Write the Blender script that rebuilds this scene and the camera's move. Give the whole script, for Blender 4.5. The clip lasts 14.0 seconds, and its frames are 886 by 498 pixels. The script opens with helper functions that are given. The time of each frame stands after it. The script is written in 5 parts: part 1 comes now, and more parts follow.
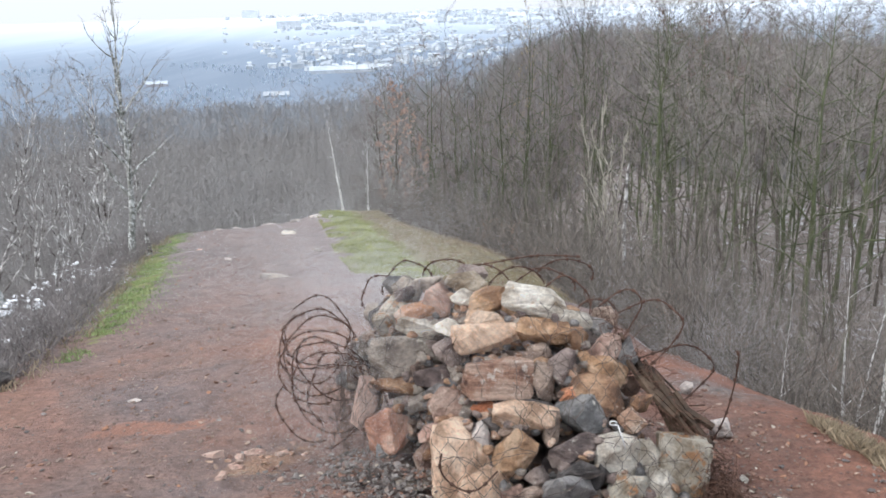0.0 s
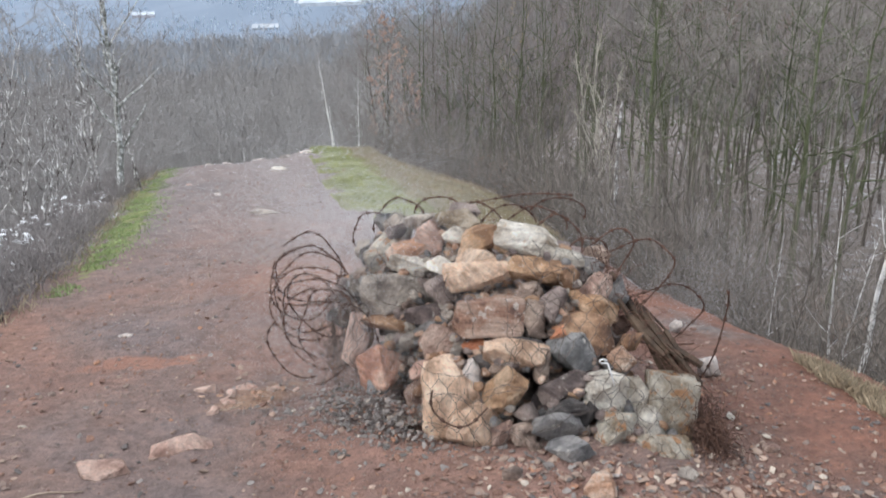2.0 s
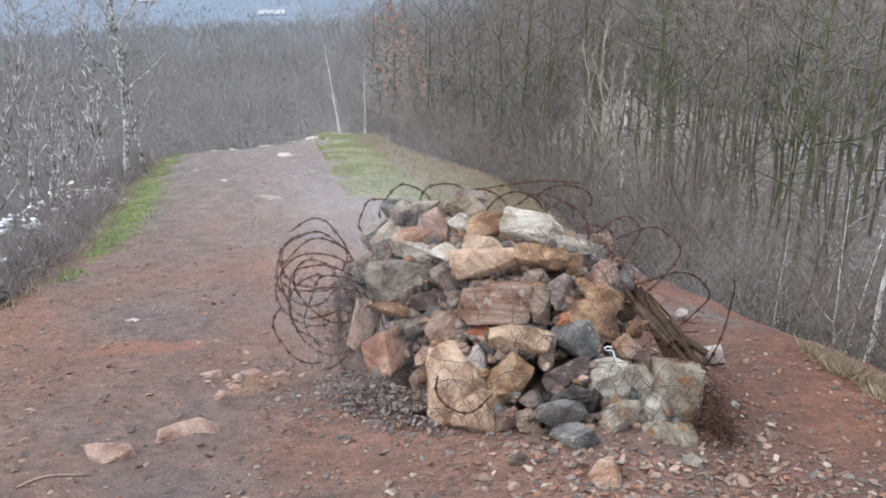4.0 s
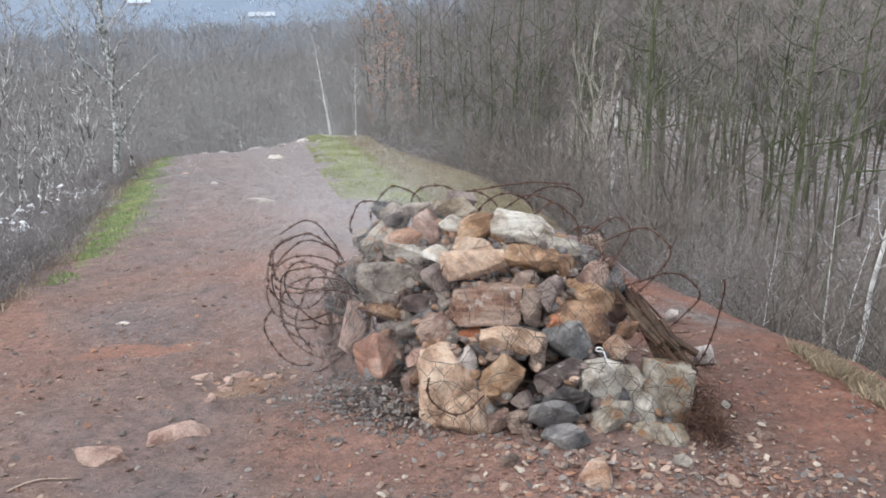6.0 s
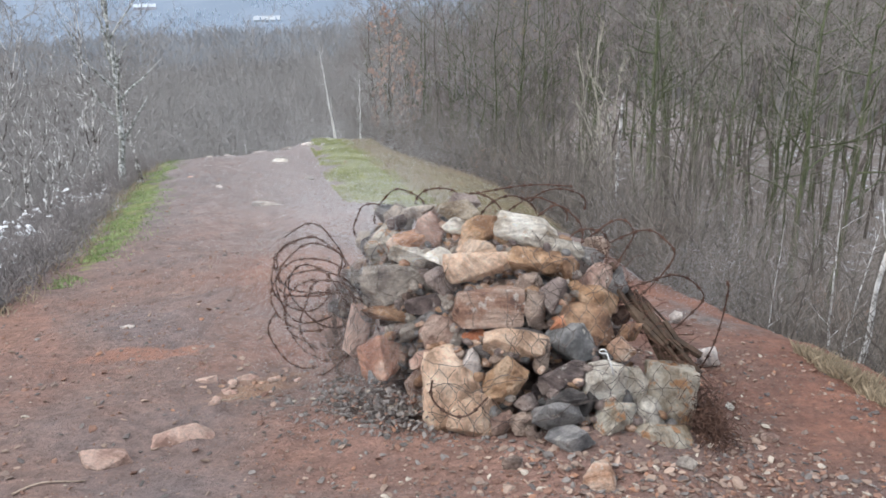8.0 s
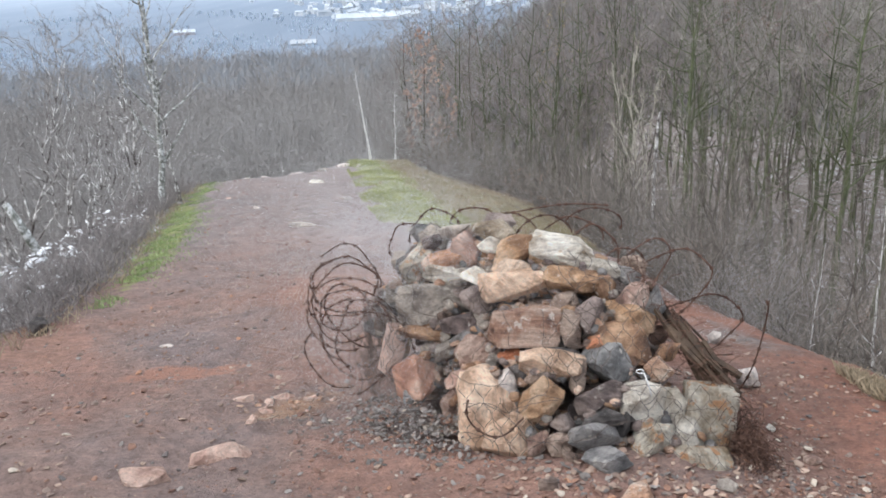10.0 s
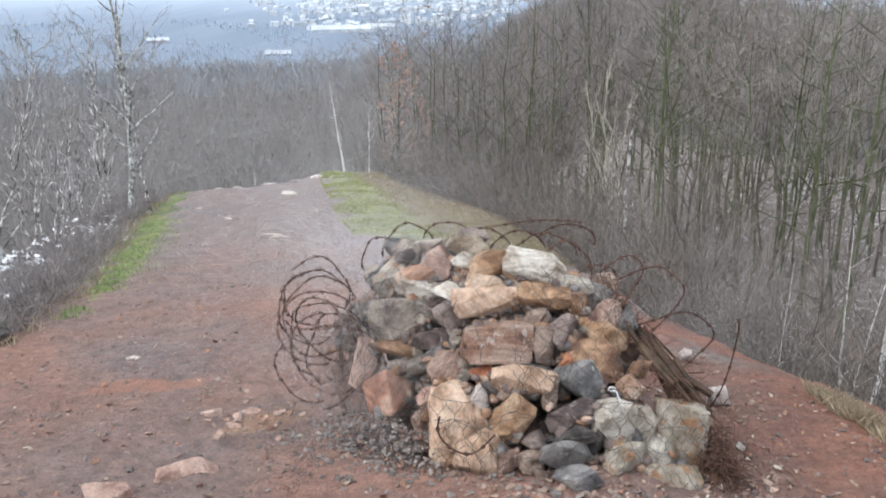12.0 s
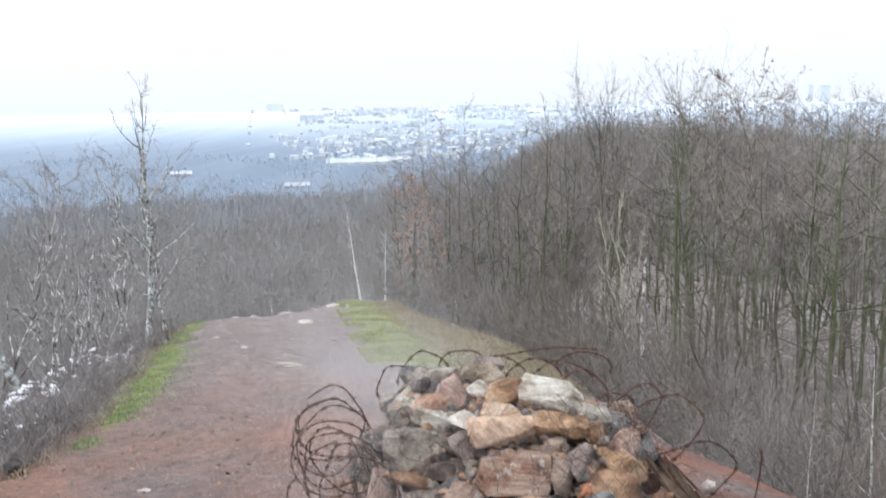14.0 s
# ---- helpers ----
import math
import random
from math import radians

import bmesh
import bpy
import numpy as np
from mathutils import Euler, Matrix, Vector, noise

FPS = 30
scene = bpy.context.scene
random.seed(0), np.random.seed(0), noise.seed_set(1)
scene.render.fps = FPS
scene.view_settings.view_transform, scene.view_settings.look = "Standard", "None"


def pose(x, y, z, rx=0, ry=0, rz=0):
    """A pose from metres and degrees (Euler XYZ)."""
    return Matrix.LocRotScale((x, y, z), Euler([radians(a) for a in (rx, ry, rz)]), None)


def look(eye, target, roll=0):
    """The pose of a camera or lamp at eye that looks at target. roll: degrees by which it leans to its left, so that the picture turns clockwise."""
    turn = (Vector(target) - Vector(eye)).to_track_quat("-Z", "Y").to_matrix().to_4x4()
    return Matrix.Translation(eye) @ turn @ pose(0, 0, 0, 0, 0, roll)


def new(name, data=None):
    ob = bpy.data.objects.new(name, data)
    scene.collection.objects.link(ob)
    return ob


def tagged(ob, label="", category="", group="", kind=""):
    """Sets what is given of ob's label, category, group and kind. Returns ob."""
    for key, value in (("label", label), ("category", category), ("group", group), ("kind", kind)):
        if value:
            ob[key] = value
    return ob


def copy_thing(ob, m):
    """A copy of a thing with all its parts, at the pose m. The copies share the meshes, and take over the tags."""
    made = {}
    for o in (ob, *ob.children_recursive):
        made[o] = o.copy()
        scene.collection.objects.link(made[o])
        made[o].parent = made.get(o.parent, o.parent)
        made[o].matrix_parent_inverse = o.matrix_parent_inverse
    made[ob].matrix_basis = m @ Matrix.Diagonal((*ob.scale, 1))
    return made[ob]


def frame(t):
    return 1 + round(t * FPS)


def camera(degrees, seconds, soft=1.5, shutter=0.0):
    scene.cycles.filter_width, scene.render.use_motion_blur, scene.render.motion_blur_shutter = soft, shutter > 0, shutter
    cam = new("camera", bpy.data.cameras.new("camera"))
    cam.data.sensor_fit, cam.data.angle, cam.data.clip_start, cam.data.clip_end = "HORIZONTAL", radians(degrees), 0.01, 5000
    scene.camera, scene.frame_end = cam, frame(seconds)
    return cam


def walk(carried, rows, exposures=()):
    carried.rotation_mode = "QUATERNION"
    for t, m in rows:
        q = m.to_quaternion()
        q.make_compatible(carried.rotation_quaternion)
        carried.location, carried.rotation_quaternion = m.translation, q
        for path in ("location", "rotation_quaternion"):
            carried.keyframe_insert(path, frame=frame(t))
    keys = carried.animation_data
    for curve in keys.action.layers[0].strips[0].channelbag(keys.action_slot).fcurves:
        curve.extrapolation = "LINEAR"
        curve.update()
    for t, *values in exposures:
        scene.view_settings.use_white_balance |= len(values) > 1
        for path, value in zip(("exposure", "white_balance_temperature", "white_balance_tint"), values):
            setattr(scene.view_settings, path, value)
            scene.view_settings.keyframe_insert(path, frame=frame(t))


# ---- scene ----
from mathutils.bvhtree import BVHTree
import itertools

cam = camera(53.9, 14.0, soft=1.7, shutter=0.8)
PATH = [
    (0, (0.008, -0.044, 1.667), (-0.016, 1.886, 1.14), -1.7),
    (0.5, (0.001, -0.031, 1.667), (-0.017, 1.898, 1.141), -1.2),
    (1, (-0.004, -0.017, 1.665), (-0.027, 1.909, 1.128), -1.3),
    (1.5, (-0.005, -0.015, 1.665), (-0.016, 1.891, 1.061), -1.1),
    (2, (0.002, -0.017, 1.661), (-0.004, 1.87, 0.996), -1.1),
    (2.5, (0.002, -0.011, 1.654), (-0.013, 1.861, 0.949), -0.9),
    (3, (0.0, -0.014, 1.655), (-0.017, 1.857, 0.948), -0.9),
    (3.5, (-0.001, -0.02, 1.658), (-0.022, 1.856, 0.964), -0.9),
    (6, (0.001, -0.027, 1.659), (0.002, 1.852, 0.971), -0.9),
    (6.5, (0.007, -0.027, 1.658), (0.002, 1.852, 0.975), -1.0),
    (7, (0.008, -0.032, 1.659), (0.001, 1.849, 0.976), -1.1),
    (9.5, (0.012, -0.032, 1.656), (-0.038, 1.855, 0.996), -1.9),
    (10, (0.009, -0.037, 1.655), (-0.081, 1.858, 1.02), -2.1),
    (10.5, (0.012, -0.034, 1.658), (-0.083, 1.862, 1.028), -2.2),
    (11, (0.007, -0.02, 1.654), (-0.045, 1.876, 1.018), -1.4),
    (11.5, (0.002, -0.006, 1.651), (-0.029, 1.891, 1.015), -0.7),
    (12, (0.003, -0.014, 1.656), (-0.023, 1.892, 1.048), -0.7),
    (12.5, (0.001, -0.019, 1.657), (-0.028, 1.908, 1.123), -0.5),
    (13, (0.007, -0.035, 1.661), (-0.03, 1.918, 1.234), -1.0),
    (13.5, (0.009, -0.043, 1.663), (-0.037, 1.92, 1.281), -0.8),
    (14, (0.008, -0.045, 1.663), (-0.051, 1.928, 1.341), -1.2),
]
walk(cam, [(t, look(eye, target, roll)) for t, eye, target, roll in PATH], [(0, -0.01), (2.5, -0.06), (3.5, -0.06), (6.5, -0.03), (10, 0.02), (12, 0.03), (14, 0.0)])

# ---- overcast winter daylight ----
SUN_ELEVATION, SUN_TURN = radians(44), radians(250)
world = bpy.data.worlds.new("overcast_sky")
scene.world = world
world.use_nodes = True
wn, wl = world.node_tree.nodes, world.node_tree.links
sky = wn.new("ShaderNodeTexSky")
sky.sky_type, sky.sun_disc = "NISHITA", False
sky.sun_elevation, sky.sun_rotation = SUN_ELEVATION, SUN_TURN
sky.air_density, sky.dust_density, sky.ozone_density = 1.0, 6.0, 1.0
sky_strength = wn.new("ShaderNodeVectorMath")
sky_strength.operation = "SCALE"
sky_strength.inputs["Scale"].default_value = 0.08
cloud = wn.new("ShaderNodeMix")
cloud.data_type = "RGBA"
cloud.inputs["Factor"].default_value = 0.85
way_up = wn.new("ShaderNodeSeparateXYZ")
wl.new(wn.new("ShaderNodeTexCoord").outputs["Generated"], way_up.inputs[0])
lift = wn.new("ShaderNodeMapRange")
lift.inputs["From Min"].default_value, lift.inputs["From Max"].default_value = 0.0, 1.0
lift.inputs["To Min"].default_value, lift.inputs["To Max"].default_value = 0.72, 1.36
wl.new(way_up.outputs["Z"], lift.inputs["Value"])
overcast = wn.new("ShaderNodeVectorMath")
overcast.operation = "SCALE"
overcast.inputs[0].default_value = (0.95, 1.02, 1.12)
wl.new(lift.outputs["Result"], overcast.inputs["Scale"])
wl.new(overcast.outputs["Vector"], cloud.inputs["B"])
wl.new(sky.outputs["Color"], sky_strength.inputs[0])
wl.new(sky_strength.outputs["Vector"], cloud.inputs["A"])
wl.new(cloud.outputs["Result"], wn["Background"].inputs["Color"])
wn["Background"].inputs["Strength"].default_value = 1.6

sun = new("sun", bpy.data.lights.new("sun", "SUN"))
sun.data.energy, sun.data.angle, sun.data.color = 1.8, radians(25), (1.0, 0.97, 0.93)
sun.matrix_world = look((20 * math.sin(SUN_TURN) * math.cos(SUN_ELEVATION), 4 + 20 * math.cos(SUN_TURN) * math.cos(SUN_ELEVATION), 20 * math.sin(SUN_ELEVATION)), (0, 4, 0))


# ---- materials ----
def material(name, rough=0.9):
    m = bpy.data.materials.new(name)
    m.use_nodes = True
    n, l = m.node_tree.nodes, m.node_tree.links
    b = n["Principled BSDF"]
    b.inputs["Roughness"].default_value = rough
    b.inputs["Specular IOR Level"].default_value = 0.3
    return m, n, l, b


def noise_node(n, l, coords, scale, detail=4.0, rough=0.6):
    t = n.new("ShaderNodeTexNoise")
    t.inputs["Scale"].default_value, t.inputs["Detail"].default_value = scale, detail
    t.inputs["Roughness"].default_value = rough
    l.new(coords, t.inputs["Vector"])
    return t.outputs["Fac"]


def ramp(n, l, fac, stops):
    r = n.new("ShaderNodeValToRGB")
    while len(r.color_ramp.elements) < len(stops):
        r.color_ramp.elements.new(0.5)
    for e, (p, c) in zip(r.color_ramp.elements, stops):
        e.position, e.color = p, (*c, 1) if len(c) == 3 else c
    l.new(fac, r.inputs["Fac"])
    return r.outputs["Color"]


def mix(n, l, fac, a, b, blend="MIX"):
    x = n.new("ShaderNodeMix")
    x.data_type, x.blend_type = "RGBA", blend
    for key, v in (("Factor", fac), ("A", a), ("B", b)):
        s = x.inputs[key]
        if isinstance(v, (int, float)):
            s.default_value = v
        elif isinstance(v, tuple):
            s.default_value = (*v, 1)
        else:
            l.new(v, s)
    return x.outputs["Result"]


def bump(n, l, b, height, strength, distance):
    k = n.new("ShaderNodeBump")
    k.inputs["Strength"].default_value, k.inputs["Distance"].default_value = strength, distance
    l.new(height, k.inputs["Height"])
    l.new(k.outputs["Normal"], b.inputs["Normal"])


def value_shift(n, l, color, amount, source):
    """Vary a colour's brightness from object to object, or from island to island."""
    h = n.new("ShaderNodeHueSaturation")
    k = n.new("ShaderNodeMapRange")
    k.inputs["To Min"].default_value, k.inputs["To Max"].default_value = 1 - amount, 1 + amount
    if source == "object":
        l.new(n.new("ShaderNodeObjectInfo").outputs["Random"], k.inputs["Value"])
    else:
        l.new(n.new("ShaderNodeNewGeometry").outputs["Random Per Island"], k.inputs["Value"])
    l.new(k.outputs["Result"], h.inputs["Value"])
    l.new(color, h.inputs["Color"])
    return h.outputs["Color"]


def stone_material(name, low, mid, high, speck=(0.62, 0.58, 0.52), speck_at=0.66):
    """Rough broken stone: broad patches, bedding streaks, stains, lichen flecks and fine grain; each stone has a pattern of its own."""
    m, n, l, b = material(name, 0.8)
    shift = n.new("ShaderNodeVectorMath")
    shift.operation = "MULTIPLY_ADD"
    l.new(n.new("ShaderNodeObjectInfo").outputs["Random"], shift.inputs[0])
    shift.inputs[1].default_value = (31.0, 47.0, 19.0)
    l.new(n.new("ShaderNodeTexCoord").outputs["Object"], shift.inputs[2])
    co = shift.outputs["Vector"]
    bed = n.new("ShaderNodeMapping")
    bed.inputs["Scale"].default_value, bed.inputs["Rotation"].default_value = (0.5, 0.5, 2.6), (0.3, 0.5, 0)
    l.new(co, bed.inputs["Vector"])
    big = noise_node(n, l, co, 7, 4, 0.6)
    streak = noise_node(n, l, bed.outputs["Vector"], 16, 5, 0.65)
    fine = noise_node(n, l, co, 60, 5, 0.75)
    col = ramp(n, l, big, [(0.36, low), (0.47, mid), (0.58, high)])
    col = mix(n, l, 0.55, col, ramp(n, l, streak, [(0.36, (0.6, 0.56, 0.54)), (0.48, (1.05, 1.05, 1.05)), (0.62, (1.35, 1.33, 1.3))]), "MULTIPLY")
    col = mix(n, l, ramp(n, l, noise_node(n, l, co, 15, 6, 0.7), [(speck_at - 0.04, (0, 0, 0)), (speck_at + 0.03, (0.85, 0.85, 0.85))]), col, speck)
    col = mix(n, l, 0.45, col, ramp(n, l, fine, [(0.36, (0.6, 0.58, 0.57)), (0.49, (1.05, 1.05, 1.05)), (0.64, (1.35, 1.33, 1.3))]), "MULTIPLY")
    crack = ramp(n, l, noise_node(n, l, bed.outputs["Vector"], 9, 9, 0.8), [(0.29, (0.3, 0.26, 0.24)), (0.35, (1, 1, 1))])
    col = mix(n, l, 0.7, col, crack, "MULTIPLY")
    gain = n.new("ShaderNodeHueSaturation")
    gain.inputs["Saturation"].default_value, gain.inputs["Value"].default_value = 0.98, 1.22
    l.new(col, gain.inputs["Color"])
    l.new(value_shift(n, l, gain.outputs["Color"], 0.14, "object"), b.inputs["Base Color"])
    add = n.new("ShaderNodeMath")
    add.operation = "ADD"
    l.new(streak, add.inputs[0]), l.new(fine, add.inputs[1])
    bump(n, l, b, add.outputs["Value"], 1.0, 0.045)
    return m


def pebble_material():
    """Loose chips, each of one of several colours."""
    m, n, l, b = material("mixed_pebbles", 0.85)
    co = n.new("ShaderNodeTexCoord").outputs["Object"]
    pick = ramp(n, l, n.new("ShaderNodeNewGeometry").outputs["Random Per Island"],
                [(0.0, (0.23, 0.13, 0.095)), (0.24, (0.155, 0.088, 0.068)), (0.5, (0.26, 0.19, 0.15)), (0.58, (0.115, 0.097, 0.092)), (0.74, (0.19, 0.14, 0.118)), (0.88, (0.32, 0.17, 0.11)), (0.95, (0.42, 0.36, 0.3))])
    pick.node.color_ramp.interpolation = "CONSTANT"
    g = noise_node(n, l, co, 60, 4, 0.7)
    l.new(mix(n, l, 0.6, pick, ramp(n, l, g, [(0.35, (0.6, 0.6, 0.6)), (0.65, (1.3, 1.3, 1.3))]), "MULTIPLY"), b.inputs["Base Color"])
    bump(n, l, b, g, 0.6, 0.01)
    return m


STONES = {
    "brown": stone_material("brown_sandstone", (0.13, 0.095, 0.08), (0.24, 0.175, 0.145), (0.36, 0.275, 0.225)),
    "ochre": stone_material("ochre_sandstone", (0.24, 0.14, 0.085), (0.44, 0.265, 0.155), (0.58, 0.41, 0.28)),
    "white": stone_material("white_limestone", (0.2, 0.165, 0.125), (0.42, 0.38, 0.325), (0.6, 0.56, 0.5)),
    "chalk": stone_material("chalky_white_stone", (0.34, 0.28, 0.22), (0.62, 0.57, 0.5), (0.78, 0.74, 0.67), (0.4, 0.27, 0.15), 0.64),
    "lichen": stone_material("lichened_pale_stone", (0.2, 0.15, 0.1), (0.38, 0.33, 0.265), (0.54, 0.5, 0.43), (0.4, 0.19, 0.08), 0.57),
    "pale": stone_material("pale_grey_stone", (0.27, 0.24, 0.23), (0.5, 0.44, 0.41), (0.66, 0.59, 0.55)),
    "pink": stone_material("pinkish_brown_stone", (0.18, 0.11, 0.09), (0.33, 0.215, 0.175), (0.48, 0.35, 0.29)),
    "cream": stone_material("cream_sandstone", (0.34, 0.22, 0.15), (0.56, 0.385, 0.275), (0.68, 0.52, 0.4), (0.64, 0.54, 0.46)),
    "grey": stone_material("grey_brown_stone", (0.15, 0.13, 0.12), (0.29, 0.25, 0.22), (0.44, 0.385, 0.335)),
    "slate": stone_material("grey_slate", (0.085, 0.082, 0.085), (0.165, 0.16, 0.162), (0.29, 0.275, 0.27)),
    "tan": stone_material("tan_stone", (0.28, 0.16, 0.11), (0.48, 0.3, 0.21), (0.6, 0.43, 0.33), (0.62, 0.52, 0.44)),
    "rust": stone_material("rust_brown_stone", (0.13, 0.077, 0.055), (0.29, 0.165, 0.1), (0.44, 0.28, 0.18)),
    "redblock": stone_material("banded_red_stone", (0.17, 0.1, 0.085), (0.39, 0.225, 0.16), (0.5, 0.36, 0.29), (0.66, 0.6, 0.55), 0.6),
    "dark": stone_material("dark_shale", (0.035, 0.032, 0.033), (0.075, 0.068, 0.067), (0.14, 0.125, 0.12), (0.25, 0.23, 0.22)),
    "olive": stone_material("olive_brown_stone", (0.2, 0.15, 0.105), (0.34, 0.265, 0.19), (0.46, 0.385, 0.3), (0.6, 0.56, 0.5), 0.62),
    "orange": stone_material("burnt_orange_stone", (0.34, 0.12, 0.06), (0.48, 0.19, 0.1), (0.55, 0.28, 0.17)),
    "red": stone_material("reddish_sandstone", (0.32, 0.165, 0.12), (0.5, 0.275, 0.2), (0.6, 0.41, 0.32)),
    "blue": stone_material("blue_grey_slate", (0.13, 0.13, 0.132), (0.23, 0.228, 0.23), (0.35, 0.342, 0.34)),
    "peach": stone_material("pale_orange_stone", (0.36, 0.19, 0.12), (0.56, 0.33, 0.22), (0.68, 0.52, 0.42)),
    "rose": stone_material("pale_rose_stone", (0.34, 0.21, 0.17), (0.5, 0.325, 0.265), (0.6, 0.43, 0.36)),
    "mauve": stone_material("mauve_shale", (0.1, 0.078, 0.075), (0.2, 0.155, 0.145), (0.33, 0.265, 0.24)),
}


def plain_material(name, low, high, scale=8.0, rough=0.9, shift=0.15, source="object", relief=0.01):
    m, n, l, b = material(name, rough)
    co = n.new("ShaderNodeTexCoord").outputs["Object"]
    f = noise_node(n, l, co, scale, 5, 0.65)
    g = noise_node(n, l, co, scale * 7, 3, 0.6)
    col = mix(n, l, 0.4, ramp(n, l, f, [(0.3, low), (0.7, high)]), ramp(n, l, g, [(0.3, (0.6, 0.6, 0.6)), (0.7, (1.3, 1.3, 1.3))]), "MULTIPLY")
    l.new(value_shift(n, l, col, shift, source), b.inputs["Base Color"])
    bump(n, l, b, g, 0.5, relief)
    return m


def birch_material(name, stretch, scale, stops):
    """Smooth bark with dark and white patches along the stem."""
    m, n, l, b = material(name, 0.75)
    co = n.new("ShaderNodeTexCoord").outputs["Object"]
    mp = n.new("ShaderNodeMapping")
    mp.inputs["Scale"].default_value = (1, 1, stretch)
    l.new(co, mp.inputs["Vector"])
    band = noise_node(n, l, mp.outputs["Vector"], scale, 4, 0.7)
    l.new(ramp(n, l, band, stops), b.inputs["Base Color"])
    bump(n, l, b, band, 0.4, 0.01)
    return m


BARK = plain_material("mossy_bark", (0.046, 0.054, 0.03), (0.12, 0.136, 0.074), 2.0)
UNDERGROWTH = plain_material("grey_brown_undergrowth", (0.095, 0.084, 0.075), (0.225, 0.2, 0.18), 5.0, 0.9, 0.5, "island")
# bark beyond the crest, its grey lightened to stand in for mist
BARK_MIST = plain_material("mist_paled_bark", (0.24, 0.229, 0.222), (0.32, 0.308, 0.3), 3.0)
TWIG_PURPLE = plain_material("purplish_brown_twig", (0.165, 0.135, 0.13), (0.28, 0.235, 0.228), 1.2)
TWIG_FAN = plain_material("dark_grey_brown_twig", (0.1, 0.088, 0.08), (0.18, 0.16, 0.15), 1.2)
DARK_LEAF = plain_material("dark_brown_leaf", (0.12, 0.075, 0.06), (0.2, 0.13, 0.105), 30, 0.8, 0.3, "island")
YELLOW_LEAF = plain_material("yellow_leaf", (0.42, 0.3, 0.12), (0.6, 0.46, 0.22), 30, 0.8, 0.3, "island")
BARK_BROWN = plain_material("brown_bark", (0.06, 0.052, 0.045), (0.15, 0.13, 0.11), 3.0)
TWIG = plain_material("brown_twig", (0.2, 0.182, 0.167), (0.325, 0.302, 0.278), 1.2)
# twigs and brush beyond the crest, mist put into the grey
TWIG_GREY = plain_material("mist_paled_twig", (0.222, 0.21, 0.203), (0.312, 0.299, 0.293), 1.2)
TWIG_WHITE = plain_material("white_birch_twig", (0.13, 0.115, 0.11), (0.36, 0.345, 0.34), 3.0)
BIRCH_WHITE = birch_material("white_birch_bark", 2.5, 3.0, [(0.34, (0.1, 0.09, 0.085)), (0.4, (0.5, 0.49, 0.48)), (0.6, (0.78, 0.77, 0.76))])
BIRCH = birch_material("birch_bark", 1.6, 3.0, [(0.4, (0.07, 0.06, 0.055)), (0.5, (0.3, 0.285, 0.275)), (0.62, (0.76, 0.75, 0.74))])
DRY_LEAF = plain_material("dry_oak_leaf", (0.34, 0.225, 0.18), (0.47, 0.325, 0.27), 30, 0.8, 0.3, "island")
BRUSH = plain_material("dark_brush", (0.145, 0.13, 0.127), (0.3, 0.276, 0.268), 5.0, 0.9, 0.35, "island")
STEM = plain_material("pale_stem", (0.085, 0.075, 0.067), (0.2, 0.176, 0.155), 5.0, 0.9, 0.35, "island")
SNOW = plain_material("snow", (0.72, 0.74, 0.78), (0.84, 0.85, 0.87), 6.0, 0.6, 0.04, "island")
GRASS = plain_material("short_green_grass", (0.17, 0.235, 0.095), (0.33, 0.415, 0.19), 2.0, 0.8, 0.3, "island")
MOSS = plain_material("yellow_green_moss", (0.19, 0.215, 0.065), (0.38, 0.4, 0.16), 2.0, 0.8, 0.3, "island")
PALE_BARK = plain_material("pale_olive_bark", (0.29, 0.268, 0.222), (0.46, 0.43, 0.365), 4.0)
BRACKEN = plain_material("russet_bracken", (0.26, 0.15, 0.105), (0.4, 0.25, 0.18), 3.0, 0.85, 0.3, "island")
FROSTED = birch_material("frosted_bark", 1.0, 13.0, [(0.38, (0.09, 0.095, 0.08)), (0.49, (0.24, 0.245, 0.23)), (0.6, (0.58, 0.59, 0.59))])
STRAW = plain_material("dry_straw_grass", (0.25, 0.197, 0.135), (0.4, 0.335, 0.245), 2.0, 0.85, 0.3, "island")
RUST = plain_material("rusted_wire", (0.055, 0.032, 0.026), (0.14, 0.075, 0.052), 40, 0.85, 0.2)
MESH_WIRE = plain_material("dull_galvanised_wire", (0.06, 0.045, 0.038), (0.17, 0.14, 0.125), 30, 0.7, 0.2)
WHITE_WIRE = plain_material("white_plastic_wire", (0.7, 0.7, 0.7), (0.8, 0.8, 0.8), 10, 0.5, 0.0)
STICK = plain_material("weathered_brown_stick", (0.028, 0.02, 0.016), (0.11, 0.075, 0.052), 9, 0.85, 0.3)
STICK_PALE = plain_material("pale_dry_wood", (0.3, 0.22, 0.17), (0.45, 0.36, 0.29), 14, 0.85, 0.1)
CHIP = plain_material("slate_chips", (0.095, 0.083, 0.076), (0.235, 0.207, 0.193), 12, 0.8, 0.4, "island")
GRIT = pebble_material()
GRIT_PALE = plain_material("pale_gravel", (0.2, 0.132, 0.105), (0.36, 0.27, 0.215), 4, 0.85, 0.3, "island")
# town and sheds: bluish distance haze is part of these wall and roof colours
ROOF_SNOW = plain_material("haze_tinted_snow_roofs", (0.36, 0.41, 0.48), (0.52, 0.565, 0.61), 0.02, 0.8, 0.3, "island", 0.1)
FAR_WALL = plain_material("haze_tinted_walls", (0.46, 0.51, 0.56), (0.64, 0.67, 0.7), 0.02, 0.9, 0.2, "island", 0.1)
SHED_PINK = plain_material("haze_tinted_pink_render", (0.4, 0.4, 0.44), (0.5, 0.49, 0.53), 0.05, 0.9, 0.1, "island", 0.1)
